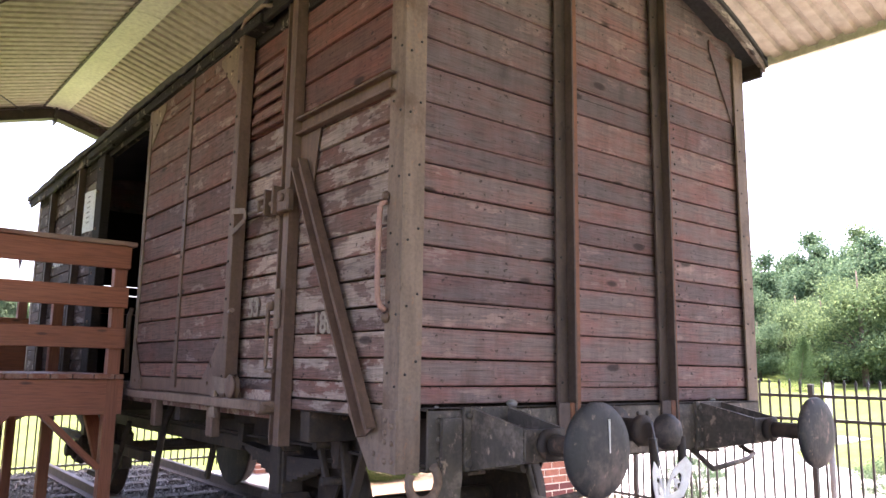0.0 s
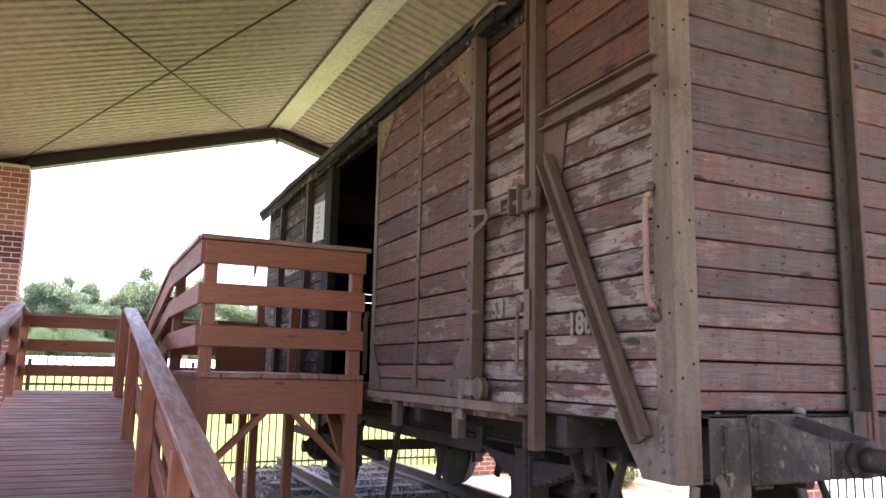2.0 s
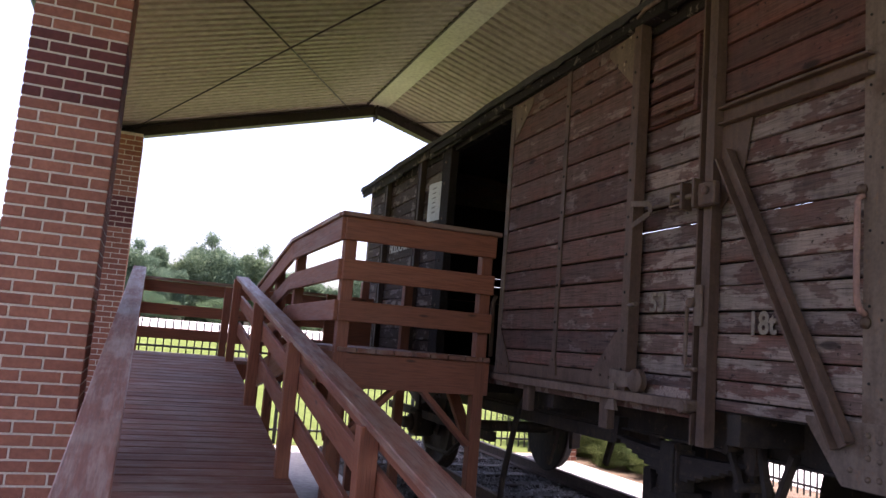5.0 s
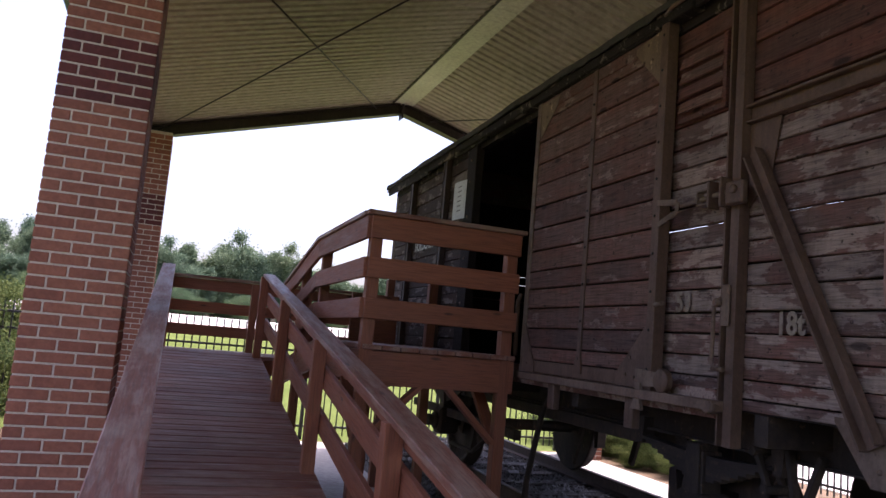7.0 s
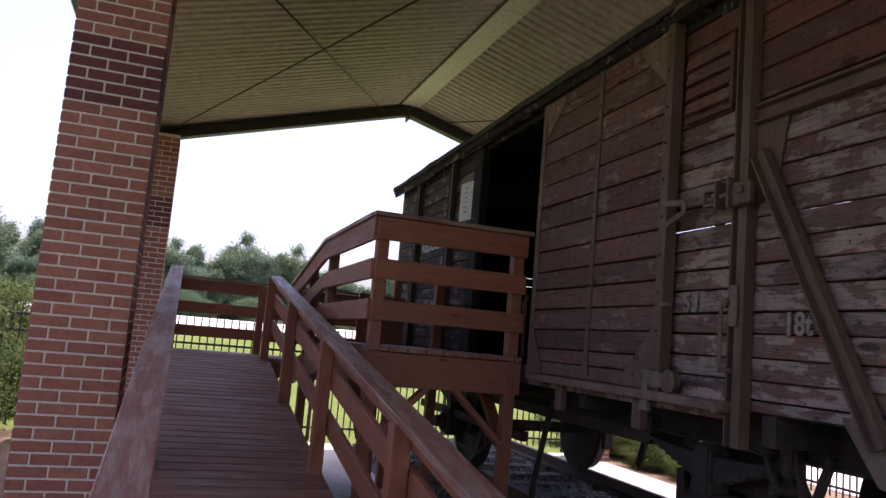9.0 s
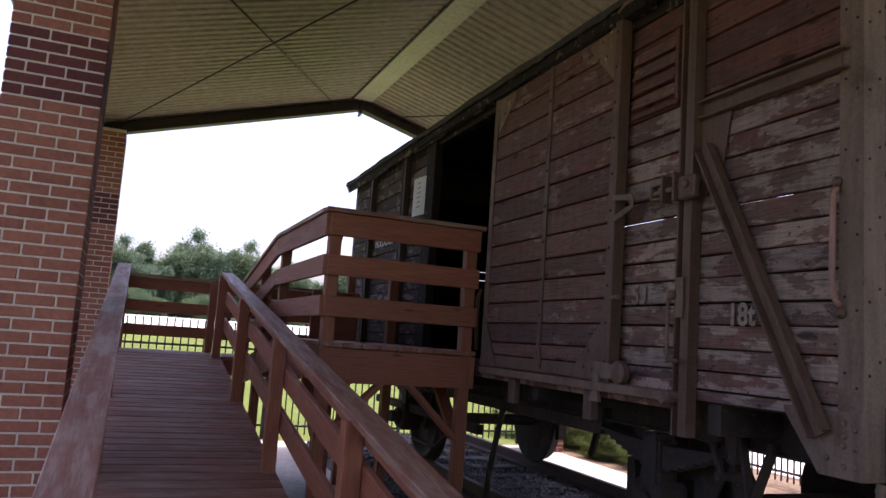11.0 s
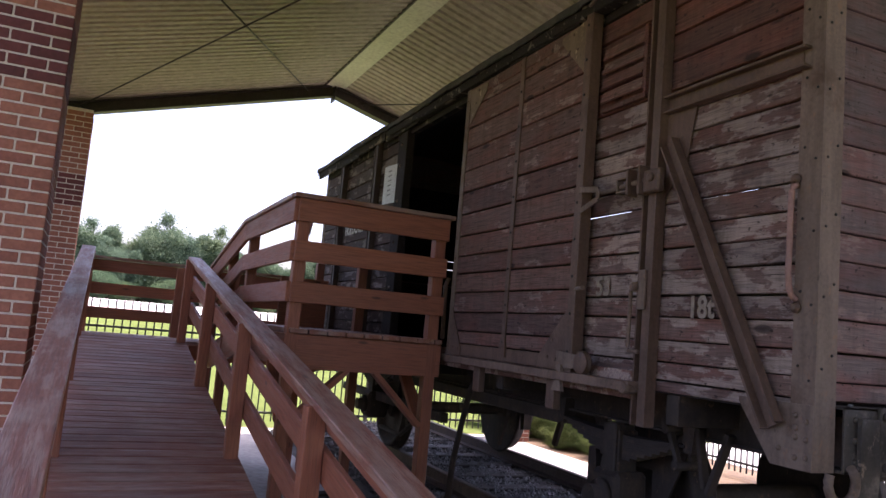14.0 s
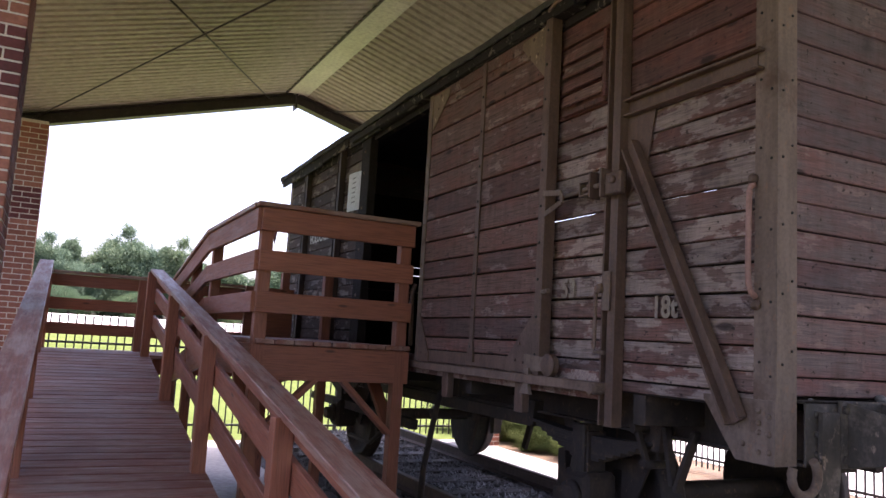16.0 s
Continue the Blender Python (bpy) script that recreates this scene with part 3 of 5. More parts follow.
    for x, y in ((XL + 0.02, 9.9), (0.3, 9.9), (XL + 0.02, 7.4), (XR, 7.4), (1.55, 9.8)):
        zt = (DK0 if y > 9.6 else ramp_z(y)) - 0.05
        piece("leg", (zt - GZ, 0.089, 0.089), M_STAIN, RAMP, pose(x, y, (zt + GZ) / 2, 0, 90))


build_ramp()

PLAT = thing("boarding_platform", "red-brown stained wooden boarding platform at the open wagon door", "platform", S)
PX0, PX1, PY0, PY1, PZ = 0.47, 1.685, 5.90, 7.84, 1.29


def build_platform():
    bw = 0.143
    x = PX0
    while x < PX1 - 0.02:
        x1 = min(x + bw, PX1)
        piece("deck_board", (PY1 - PY0 + 0.03, x1 - x - 0.008, 0.036), M_DECK, PLAT, pose((x + x1) / 2, (PY0 + PY1) / 2 - 0.015, PZ - 0.018, 0, 0, 90), 0.005)
        x += bw
    # sloping part down to the landing
    zs = (DK0 - PZ) / (9.75 - PY1)
    y = PY1 + 0.012
    while y < 9.7:
        yc = y + bw / 2
        piece("deck_board", (PX1 - PX0 - 0.02, bw - 0.008, 0.036), M_DECK, PLAT, pose((PX0 + PX1) / 2, yc, PZ - 0.018 + zs * (yc - PY1), math.degrees(math.atan(zs))), 0.005)
        y += bw
    beam_piece("fascia", (PX0 - 0.02, PY0 + 0.02, PZ - 0.165), (PX1 + 0.005, PY0 + 0.02, PZ - 0.165), 0.038, 0.25, M_STAIN, PLAT)
    for x in (PX0 + 0.02, PX1 - 0.02):
        beam_piece("fascia", (x, PY0 + 0.045, PZ - 0.165), (x, PY1, PZ - 0.165), 0.038, 0.25, M_STAIN, PLAT)
        beam_piece("stringer", (x, PY1, PZ - 0.165), (x, 9.75, DK0 - 0.165), 0.038, 0.25, M_STAIN, PLAT)
    for x in (PX0 + 0.35, PX0 + 0.75):
        beam_piece("joist", (x, PY0 + 0.045, PZ - 0.16), (x, PY1, PZ - 0.16), 0.038, 0.2, M_STAIN, PLAT)
    top = PZ + 0.945
    rails = ((-0.085, 0.17), (-0.385, 0.15), (-0.685, 0.15))
    for dz, h in rails:
        beam_piece("rail_board", (PX0 - 0.02, PY0 - 0.02, top + dz), (PX1 - 0.02, PY0 - 0.02, top + dz), 0.036, h, M_STAIN, PLAT)
        beam_piece("rail_board", (PX0 - 0.03, PY0 + 0.0, top + dz), (PX0 - 0.03, PY1, top + dz), 0.036, h, M_STAIN, PLAT)
        beam_piece("rail_board", (PX0 - 0.03, PY1 + 0.001, top + dz), (PX0 - 0.03, 10.1, top + dz - 0.385), 0.036, h, M_STAIN, PLAT)
    beam_piece("handrail_cap", (PX0 - 0.06, PY0 - 0.02, top + 0.018), (PX1 + 0.01, PY0 - 0.02, top + 0.018), 0.085, 0.034, M_CAP, PLAT)
    beam_piece("handrail_cap", (PX0 - 0.02, PY0 + 0.024, top + 0.018), (PX0 - 0.02, PY1, top + 0.018), 0.10, 0.034, M_CAP, PLAT)
    beam_piece("handrail_cap", (PX0 - 0.02, PY1 + 0.002, top + 0.018), (PX0 - 0.02, 10.1, top - 0.367), 0.10, 0.034, M_CAP, PLAT)
    for x, y in ((PX0 + 0.035, PY0 + 0.045), (PX1 - 0.075, PY0 + 0.045), (PX0 + 0.035, PY1 - 0.05), (PX0 + 0.035, 8.9), (PX0 + 0.035, 10.02)):
        zt = top - (0 if y < PY1 else (y - PY1) * 0.170)
        piece("post", (zt - GZ, 0.089, 0.089), M_STAIN, PLAT, pose(x, y, (zt + GZ) / 2, 0, 90))
    for x, y in ((PX1 - 0.075, PY1 - 0.05), (PX1 - 0.075, 9.4)):
        piece("post", (2.05 - GZ, 0.089, 0.089), M_STAIN, PLAT, pose(x, y, (2.05 + GZ) / 2, 0, 90))
    piece("side_panel", (0.55, 0.04, 0.62), M_STAIN, PLAT, pose(PX1 - 0.35, 9.0, 1.52))
    # knee braces
    beam_piece("brace", (PX1 - 0.12, PY0 + 0.05, 0.62), (PX1 - 0.52, PY0 + 0.05, PZ - 0.28), 0.04, 0.10, M_STAIN, PLAT, (0, 1, 0))
    beam_piece("brace", (PX0 + 0.08, PY0 + 0.05, 0.62), (PX0 + 0.48, PY0 + 0.05, PZ - 0.28), 0.04, 0.10, M_STAIN, PLAT, (0, 1, 0))
    for x in (PX0 + 0.035, PX1 - 0.075):
        beam_piece("brace", (x, PY0 + 0.09, 0.62), (x, PY0 + 0.55, PZ - 0.28), 0.04, 0.10, M_STAIN, PLAT, (1, 0, 0))


build_platform()

# ---- the goods wagon ----
WX0, WX1, WY0, WY1 = 1.83, 4.63, 2.60, 10.62
WXC = (WX0 + WX1) / 2
FLOOR = 1.20
EAVE_Z, TOP_Z = 3.44, 3.86
WAGON = thing("goods_wagon", "old covered wooden goods wagon with faded red-brown boards and iron frame", "railway wagon")


def arch(x):
    return TOP_Z - (TOP_Z - EAVE_Z) * (abs(x - WXC) / 1.5) ** 2.2


def end_boards():
    zs = [1.203, 1.280, 1.399, 1.535, 1.656, 1.775, 1.896, 2.014, 2.140, 2.270, 2.390, 2.553, 2.725, 2.863, 3.012, 3.140, 3.30, 3.45, 3.60, 3.74]
    bays = [(WX0 + 0.03, 2.84), (2.93, 3.70), (3.80, WX1 - 0.03)]
    rng = random.Random(3)
    for b, (xa, xb) in enumerate(bays):
        for z0, z1 in zip(zs, zs[1:]):
            j0, j1 = (0.0, 0.0) if b == 0 else ((z0 * 17 + b) % 0.008 - 0.002 - b * 0.003, (z1 * 17 + b) % 0.008 - 0.002 - b * 0.003)
            z0, z1 = z0 + j0, z1 + j1
            edge = xb if b == 2 else xa
            lim = min(arch(xa), arch(xb)) if b != 1 else arch(xa)
            if z0 > lim - 0.05:
                continue
            z1 = min(z1, lim + 0.06)
            gap = rng.choice((0.004, 0.005, 0.007, 0.009))
            piece("plank", (xb - xa, 0.03 + rng.uniform(0, 0.004), z1 - z0 - gap), M_END, WAGON,
                  pose((xa + xb) / 2, WY0 + 0.045 + rng.uniform(-0.003, 0.003), (z0 + z1) / 2, 0, rng.uniform(-0.15, 0.15)), 0.004)
        # a filler board under the arch
    bm = bmesh.new()
    o = [(WX0 + 0.04, EAVE_Z - 0.16)] + [(x, arch(x) + 0.012) for x in np.linspace(WX0 + 0.04, WX1 - 0.04, 24)] + [(WX1 - 0.04, EAVE_Z - 0.16)]
    slab(bm, [(x, z) for x, z in o], 1, WY0 + 0.064, WY0 + 0.09)
    part("top_board", bm, M_END, WAGON)
    # nail heads on the near boards
    bm = bmesh.new()
    for xa, xb in bays:
        for z0, z1 in zip(zs, zs[1:]):
            if z1 > min(arch(xa), arch(xb)) - 0.05:
                continue
            for x in (xa + 0.05, xb - 0.05):
                for f in (0.3, 0.72):
                    if rng.random() < 0.75:
                        lathe(bm, (x + rng.uniform(-0.012, 0.012), WY0 + 0.029, z0 + (z1 - z0) * f), (0, -1, 0), [(-0.002, 0.007), (0.002, 0.006), (0.003, 0.002)], 6)
    tagged(part("nails", bm, M_NAIL, WAGON), "dark nail heads in the boards", kind="stuff")
    # far end; the light-blocking sheet behind the near boards is added separately
    for z0, z1 in zip(zs, zs[1:]):
        if z1 < 3.5:
            piece("plank", (WX1 - WX0 - 0.06, 0.03, z1 - z0 - 0.013), M_END, WAGON, pose(WXC, WY1 - 0.045, (z0 + z1) / 2), 0.006)
    bm = bmesh.new()
    slab(bm, [(x, z) for x, z in o], 1, WY1 - 0.09, WY1 - 0.064)
    part("top_board", bm, M_END, WAGON)


SIDE_Z = [1.150, 1.208, 1.297, 1.405, 1.522, 1.632, 1.757, 1.870, 1.983, 2.103, 2.228, 2.344, 2.457, 2.578, 2.712, 2.868, 3.02, 3.17, 3.30]


def side_boards(x, bays, far=False):
    rng = random.Random(7 if far else 5)
    for k, (ya, yb) in enumerate(bays):
        for i, (z0, z1) in enumerate(zip(SIDE_Z, SIDE_Z[1:])):
            gap = rng.choice((0.006, 0.007, 0.009, 0.012))
            lean = rng.uniform(-0.2, 0.2)
            if abs(z1 - 2.103) < 0.01 and not far:
                gap = 0.0075
            if far and k == 1 and abs(z1 - 3.02) < 0.01:
                gap = 0.13
            if far and abs(z1 - 1.983) < 0.01:
                gap = 0.02
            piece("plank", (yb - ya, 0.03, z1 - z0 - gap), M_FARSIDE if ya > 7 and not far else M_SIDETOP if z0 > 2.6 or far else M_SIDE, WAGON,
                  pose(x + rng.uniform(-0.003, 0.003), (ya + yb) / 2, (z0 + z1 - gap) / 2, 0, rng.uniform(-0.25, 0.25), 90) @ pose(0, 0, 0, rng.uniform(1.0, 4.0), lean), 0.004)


def nails(bm, x, y, z0, z1, step, axis=0, r=0.006):
    """A row of nail heads up a vertical member; axis 0: on a side face, 1: on an end face."""
    z = z0
    while z < z1:
        d = (1, 0, 0) if axis == 0 else (0, 1, 0)
        lathe(bm, (x, y, z), d, [(-0.004, r * 0.5), (-0.002, r), (0.002, r)], 6)
        z += step
    return bm


def corner_posts():
    for sx, x in ((1, WX0), (-1, WX1)):
        for sy, y in ((1, WY0), (-1, WY1)):
            zb = 0.93 if x == WX0 and y == WY0 else 1.0
            bm = bmesh.new()
            slab(bm, [(x, y), (x + sx * 0.115, y), (x + sx * 0.115, y + sy * 0.012), (x + sx * 0.012, y + sy * 0.012), (x + sx * 0.012, y + sy * 0.115), (x, y + sy * 0.115)], 2, zb, EAVE_Z + 0.03)
            p = part("corner_post", bm, M_CORNER, WAGON, "grey weathered angle-iron corner post")
            bm = bmesh.new()
            for off in (0.03, 0.085):
                nails(bm, x + sx * off, y - sy * 0.002, 1.3 + off, 3.3, 0.285, 1)
                nails(bm, x - sx * 0.002, y + sy * off, 1.25 + off, 3.3, 0.30, 0)
            tagged(part("nails", bm, M_NAIL, p), kind="stuff")
    # rivets and the corner gusset plate
    bm = slab(bmesh.new(), [(2.60, 0.93), (2.80, 0.93), (2.98, 1.165), (2.98, 1.185), (2.60, 1.185)], 0, WX0 - 0.008, WX0 - 0.001)
    p = part("gusset_plate", bm, M_CORNER, WAGON, "riveted grey corner gusset plate")
    bm = bmesh.new()
    for y, z in ((2.63, 0.98), (2.63, 1.05), (2.63, 1.12), (2.68, 0.975), (2.68, 1.055), (2.68, 1.09), (2.68, 1.14), (2.76, 1.0)):
        lathe(bm, (WX0 - 0.008, y, z), (-1, 0, 0), [(0, 0.013), (0.006, 0.011), (0.010, 0.005)], 8)
    tagged(part("rivets", bm, M_CORNER, p), kind="stuff")
    # bent top gussets at the end corners
    for x0, x1 in ((WX1 - 0.12, WX1 - 0.36), (WX0 + 0.12, WX0 + 0.36)):
        bm = slab(bmesh.new(), [(x0, 2.98), (x0, 3.40), (x1, 3.52), (x1, 3.44)], 1, WY0 + 0.016, WY0 + 0.026)
        part("gusset_plate", bm, M_END, WAGON)


def end_stanchions():
    for x in (2.778, 3.605):
        bm = bmesh.new()
        t = arch(x) - 0.03
        cbox(bm, (x, WY0 - 0.004, 1.0), (x + 0.09, WY0 + 0.012, t), 0.003)
        cbox(bm, (x + 0.072, WY0 - 0.055, 1.0), (x + 0.086, WY0 - 0.004, t), 0.003)
        p = part("end_stanchion", bm, M_POST, WAGON, "brown iron end stanchion with a projecting flange")
        part("flange", box((x + 0.092, WY0 - 0.002, 1.0), (x + 0.172, WY0 + 0.012, t), 0.003), M_RUST, p, "rusty orange-brown flange")
        xf = x * 0.986
        part("stanchion_foot", box((xf, WY0 - 0.046, 0.965), (xf + 0.082, WY0 - 0.032, 1.205), 0.003), M_POST, p)
        part("flange_foot", box((xf + 0.086, WY0 - 0.046, 0.965), (xf + 0.158, WY0 - 0.032, 1.205), 0.003), M_RUST, p)
        bm = nails(bmesh.new(), x + 0.03, WY0 - 0.007, 1.3, t, 0.31, 1, 0.008)
        tagged(part("nails", bm, M_NAIL, p), kind="stuff")


def side_ironwork(x, s):
    """Stanchions along one side; s is -1 for the side that faces -x."""
    for y, zb in ((3.54, 0.965), (8.29, 0.955), (9.60, 0.955)) if s < 0 else ((3.6, 1.1), (5.9, 1.1), (7.4, 1.1), (9.5, 1.1)):
        o = [(0, 0), (0.062, 0), (0.062, 0.060), (0.050, 0.060), (0.050, 0.012), (0.012, 0.012), (0.012, 0.100), (0.062, 0.100), (0.062, 0.112), (0, 0.112)]
        bm = slab(bmesh.new(), [(x + s * a, y + b) for a, b in o], 2, zb, EAVE_Z - 0.07)
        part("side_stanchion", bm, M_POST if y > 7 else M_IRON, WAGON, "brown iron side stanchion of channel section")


def strap_set():
    x = WX0 - 0.002
    # horizontal channel with bent ends
    bm = bmesh.new()
    cbox(bm, (x - 0.006, 2.70, 2.575), (x, 3.56, 2.665), 0.002)
    cbox(bm, (x - 0.045, 2.66, 2.655), (x - 0.006, 3.56, 2.668), 0.003)
    cbox(bm, (x - 0.045, 2.66, 2.572), (x - 0.006, 3.56, 2.585), 0.003)
    part("cross_channel", bm, M_IRON, WAGON, "horizontal brown iron channel")
    # trapezoid plate
    part("gusset_plate", slab(bmesh.new(), [(3.555, 2.57), (3.33, 2.57), (3.385, 2.30), (3.555, 2.12)], 0, x - 0.008, x - 0.001), M_IRON, WAGON, "brown trapezoid iron plate")
    # diagonal brace: a channel
    p, q = Vector((x - 0.020, 3.480, 2.405)), Vector((x - 0.020, 2.765, 1.088))
    d, out = (q - p).normalized(), Vector((-1, 0, 0))
    bm = slab(bmesh.new(), [(-0.045, 0), (0.045, 0), (0.045, 0.05), (0.034, 0.05), (0.031, 0.012), (-0.031, 0.012), (-0.034, 0.05), (-0.045, 0.05)], 0, 0, (q - p).length)
    m = Matrix((d, out.cross(d), out)).transposed().to_4x4()
    m.translation = p
    bm.transform(m)
    part("diagonal_brace", bm, M_IRON, WAGON, "diagonal brown iron channel brace")
    # grab handle
    h = part("grab_handle", rod(bmesh.new(), [(x - 0.01, 2.708, 2.075), (x - 0.034, 2.706, 2.068), (x - 0.046, 2.702, 2.045), (x - 0.050, 2.700, 1.99), (x - 0.050, 2.702, 1.70), (x - 0.046, 2.700, 1.645), (x - 0.034, 2.698, 1.618), (x - 0.01, 2.695, 1.60)], 0.013, 8), M_HANDLE, WAGON, "pinkish painted iron grab handle")
    for y, z in ((2.72, 2.105), (2.70, 1.57)):
        bm = lathe(bmesh.new(), (x, y, z), (-1, 0, 0), [(0, 0.024), (0.010, 0.024), (0.013, 0.015), (0.02, 0.015), (0.022, 0.009)], 12)
        part("bolt_plate", bm, M_IRON, h)
    # ventilator shutter beside the door: frame and sloped slats
    y0, y1, z0, z1 = 3.75, 4.13, 2.765, 3.12
    v = part("ventilator", box((x - 0.03, y0 - 0.03, z0 - 0.02), (x - 0.001, y0, z1 + 0.02), 0.003), M_SIDETOP, WAGON, "slatted wooden ventilator shutter")
    part("lower_frame", box((x - 0.03, y0 - 0.03, z0 - 0.05), (x - 0.001, y1, z0 - 0.022), 0.003), M_SIDETOP, v)
    for k in range(4):
        z = z0 + (z1 - z0) * (k + 0.5) / 4
        piece("slat", (y1 - y0, 0.012, 0.076), M_DOOR, v, pose(x - 0.02, (y0 + y1) / 2, z, 0, 0, 90) @ pose(0, 0, 0, 16), 0.003)
    # locking gear on the stanchion
    g = part("door_lock", box((x - 0.105, 3.475, 2.15), (x - 0.064, 3.60, 2.27), 0.008), M_IRON, WAGON, "iron door lock with hasp and bolt")
    part("bolt", rod(bmesh.new(), [(x - 0.088, 3.60, 2.222), (x - 0.088, 3.98, 2.205)], [0.015, 0.012], 10), M_CORNER, g)
    part("bolt_head", lathe(bmesh.new(), (x - 0.105, 3.53, 2.225), (-1, 0, 0), [(0, 0.022), (0.014, 0.022), (0.018, 0.012)], 10), M_IRON, g)
    for y, za, zb in ((3.606, 2.145, 2.300), (3.700, 2.150, 2.295)):
        part("lock_plate", box((x - 0.125, y, za), (x - 0.050, y + 0.016, zb), 0.004), M_IRON, g)
    for ya, yb, za, zb in ((3.72, 3.815, 2.247, 2.259), (3.72, 3.815, 2.172, 2.184), (3.803, 3.815, 2.185, 2.246)):
        part("hasp", box((x - 0.115, ya, za), (x - 0.070, yb, zb), 0.003), M_CORNER, g)
    # drop hook
    k = part("hook_bracket", box((x - 0.078, 3.57, 1.55), (x - 0.065, 3.625, 1.755), 0.003), M_CORNER, WAGON, "iron bracket with a hanging drop hook")
    part("drop_hook", rod(bmesh.new(), [(x - 0.080, 3.625, 1.685), (x - 0.092, 3.648, 1.672), (x - 0.092, 3.660, 1.64), (x - 0.092, 3.662, 1.36), (x - 0.092, 3.655, 1.338), (x - 0.092, 3.575, 1.334)], 0.011, 8), M_TRACK, k)
    part("hook_eye", lathe(bmesh.new(), (x - 0.078, 3.640, 1.665), (-1, 0, 0), [(0, 0.024), (0.022, 0.024), (0.030, 0.014)], 12), M_TRACK, k)


def sliding_door():
    xd = 1.745
    y0, y1, z0, z1 = 4.18, 5.92, 1.19, 3.32
    d = part("sliding_door", box((xd - 0.002, y0 + 0.02, z0), (xd + 0.03, y1 - 0.02, z0 + 0.085), 0.004), M_IRON, WAGON, "slid-open red-brown boarded wagon door with iron straps")
    rng = random.Random(11)
    zs = [1.278, 1.376, 1.518, 1.665, 1.815, 1.952, 2.114, 2.286, 2.465, 2.639, 2.811, 2.990, 3.164, 3.240]
    for z_a, z_b in zip(zs, zs[1:]):
        gap = rng.choice((0.008, 0.010, 0.014))
        piece("plank", (y1 - y0 - 0.06, 0.028, z_b - z_a - gap), M_DOOR, d, pose(xd + 0.014 + rng.uniform(-0.002, 0.002), (y0 + y1) / 2, (z_a + z_b) / 2, 0, rng.uniform(-0.12, 0.12), 90), 0.005)
    # added sheet: blocks light and turns the plank gaps shade-dark
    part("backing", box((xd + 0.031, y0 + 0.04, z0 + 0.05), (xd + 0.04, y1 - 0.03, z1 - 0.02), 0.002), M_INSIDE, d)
    part("top_rail", box((xd - 0.004, y0, 3.235), (xd + 0.03, y1, z1), 0.004), M_DOOR, d)
    # near-edge channel with bolts
    bm = bmesh.new()
    cbox(bm, (xd - 0.012, y0, z0 - 0.03), (xd + 0.0, y0 + 0.06, z1 + 0.09), 0.002)
    cbox(bm, (xd - 0.012, y0 - 0.012, z0 - 0.03), (xd + 0.062, y0, z1 + 0.09), 0.002)
    c = part("edge_channel", bm, M_IRON, d, "brown iron edge channel with bolts")
    tagged(part("bolts", nails(bmesh.new(), xd - 0.014, y0 + 0.032, 1.3, 3.35, 0.22, 0, 0.009), M_NAIL, c), kind="stuff")
    bm = bmesh.new()
    cbox(bm, (xd - 0.010, y1 - 0.055, z0), (xd + 0.0, y1, z1), 0.002)
    cbox(bm, (xd - 0.010, y1, z0), (xd + 0.05, y1 + 0.010, z1), 0.002)
    c = part("edge_strip", bm, M_CORNER, d, "grey iron edge strip with bolts")
    tagged(part("bolts", nails(bmesh.new(), xd - 0.012, y1 - 0.02, 1.3, 3.3, 0.16, 0, 0.010), M_CORNER, c), kind="stuff")
    c = part("strap", box((xd - 0.012, 4.985, z0 + 0.03), (xd - 0.001, 5.035, z1), 0.002), M_IRON, d, "flat brown iron strap with bolts")
    tagged(part("bolts", nails(bmesh.new(), xd - 0.014, 5.01, 1.32, 3.3, 0.25, 0, 0.010), M_NAIL, c), kind="stuff")
    part("strap_foot", slab(bmesh.new(), [(4.965, z0 + 0.03), (5.055, z0 + 0.03), (5.055, z0 + 0.08), (5.035, z0 + 0.16), (4.985, z0 + 0.16), (4.965, z0 + 0.08)], 0, xd - 0.016, xd - 0.002), M_IRON, d)
    # corner gussets
    for o in ([(y0 + 0.06, z1), (y0 + 0.33, z1 - 0.03), (y0 + 0.33, z1 - 0.07), (y0 + 0.06, z1 - 0.33)],
              [(y1 - 0.06, z1 - 0.02), (y1 - 0.36, z1 - 0.02), (y1 - 0.34, z1 - 0.09), (y1 - 0.08, z1 - 0.30)],
              [(y0 + 0.06, z0), (y0 + 0.36, z0), (y0 + 0.36, z0 + 0.07), (y0 + 0.06, z0 + 0.36)],
              [(y1 - 0.055, z0), (y1 - 0.24, z0), (y1 - 0.24, z0 + 0.06), (y1 - 0.055, z0 + 0.34)]):
        g = part("corner_gusset", slab(bmesh.new(), o, 0, xd - 0.010, xd - 0.003), M_GUSSET if o[0][1] > 2 else M_IRON, d, "flaking iron corner gusset")
        cy, cz = sum(p[0] for p in o) / 4, sum(p[1] for p in o) / 4
        bm = bmesh.new()
        for dy, dz in ((-0.05, -0.05), (0.04, -0.04), (0.0, 0.06)):
            lathe(bm, (xd - 0.010, cy + dy, cz + dz), (-1, 0, 0), [(0, 0.010), (0.005, 0.008)], 6)
        tagged(part("bolts", bm, M_IRON, g), kind="stuff")
    # roller, foot, catches, pull rod
    r = part("roller_bracket", slab(bmesh.new(), [(y0 + 0.12, 1.20), (y0 + 0.12, 1.30), (y0 - 0.12, 1.285), (y0 - 0.16, 1.25), (y0 - 0.12, 1.21)], 0, xd - 0.03, xd - 0.014), M_CORNER, d)
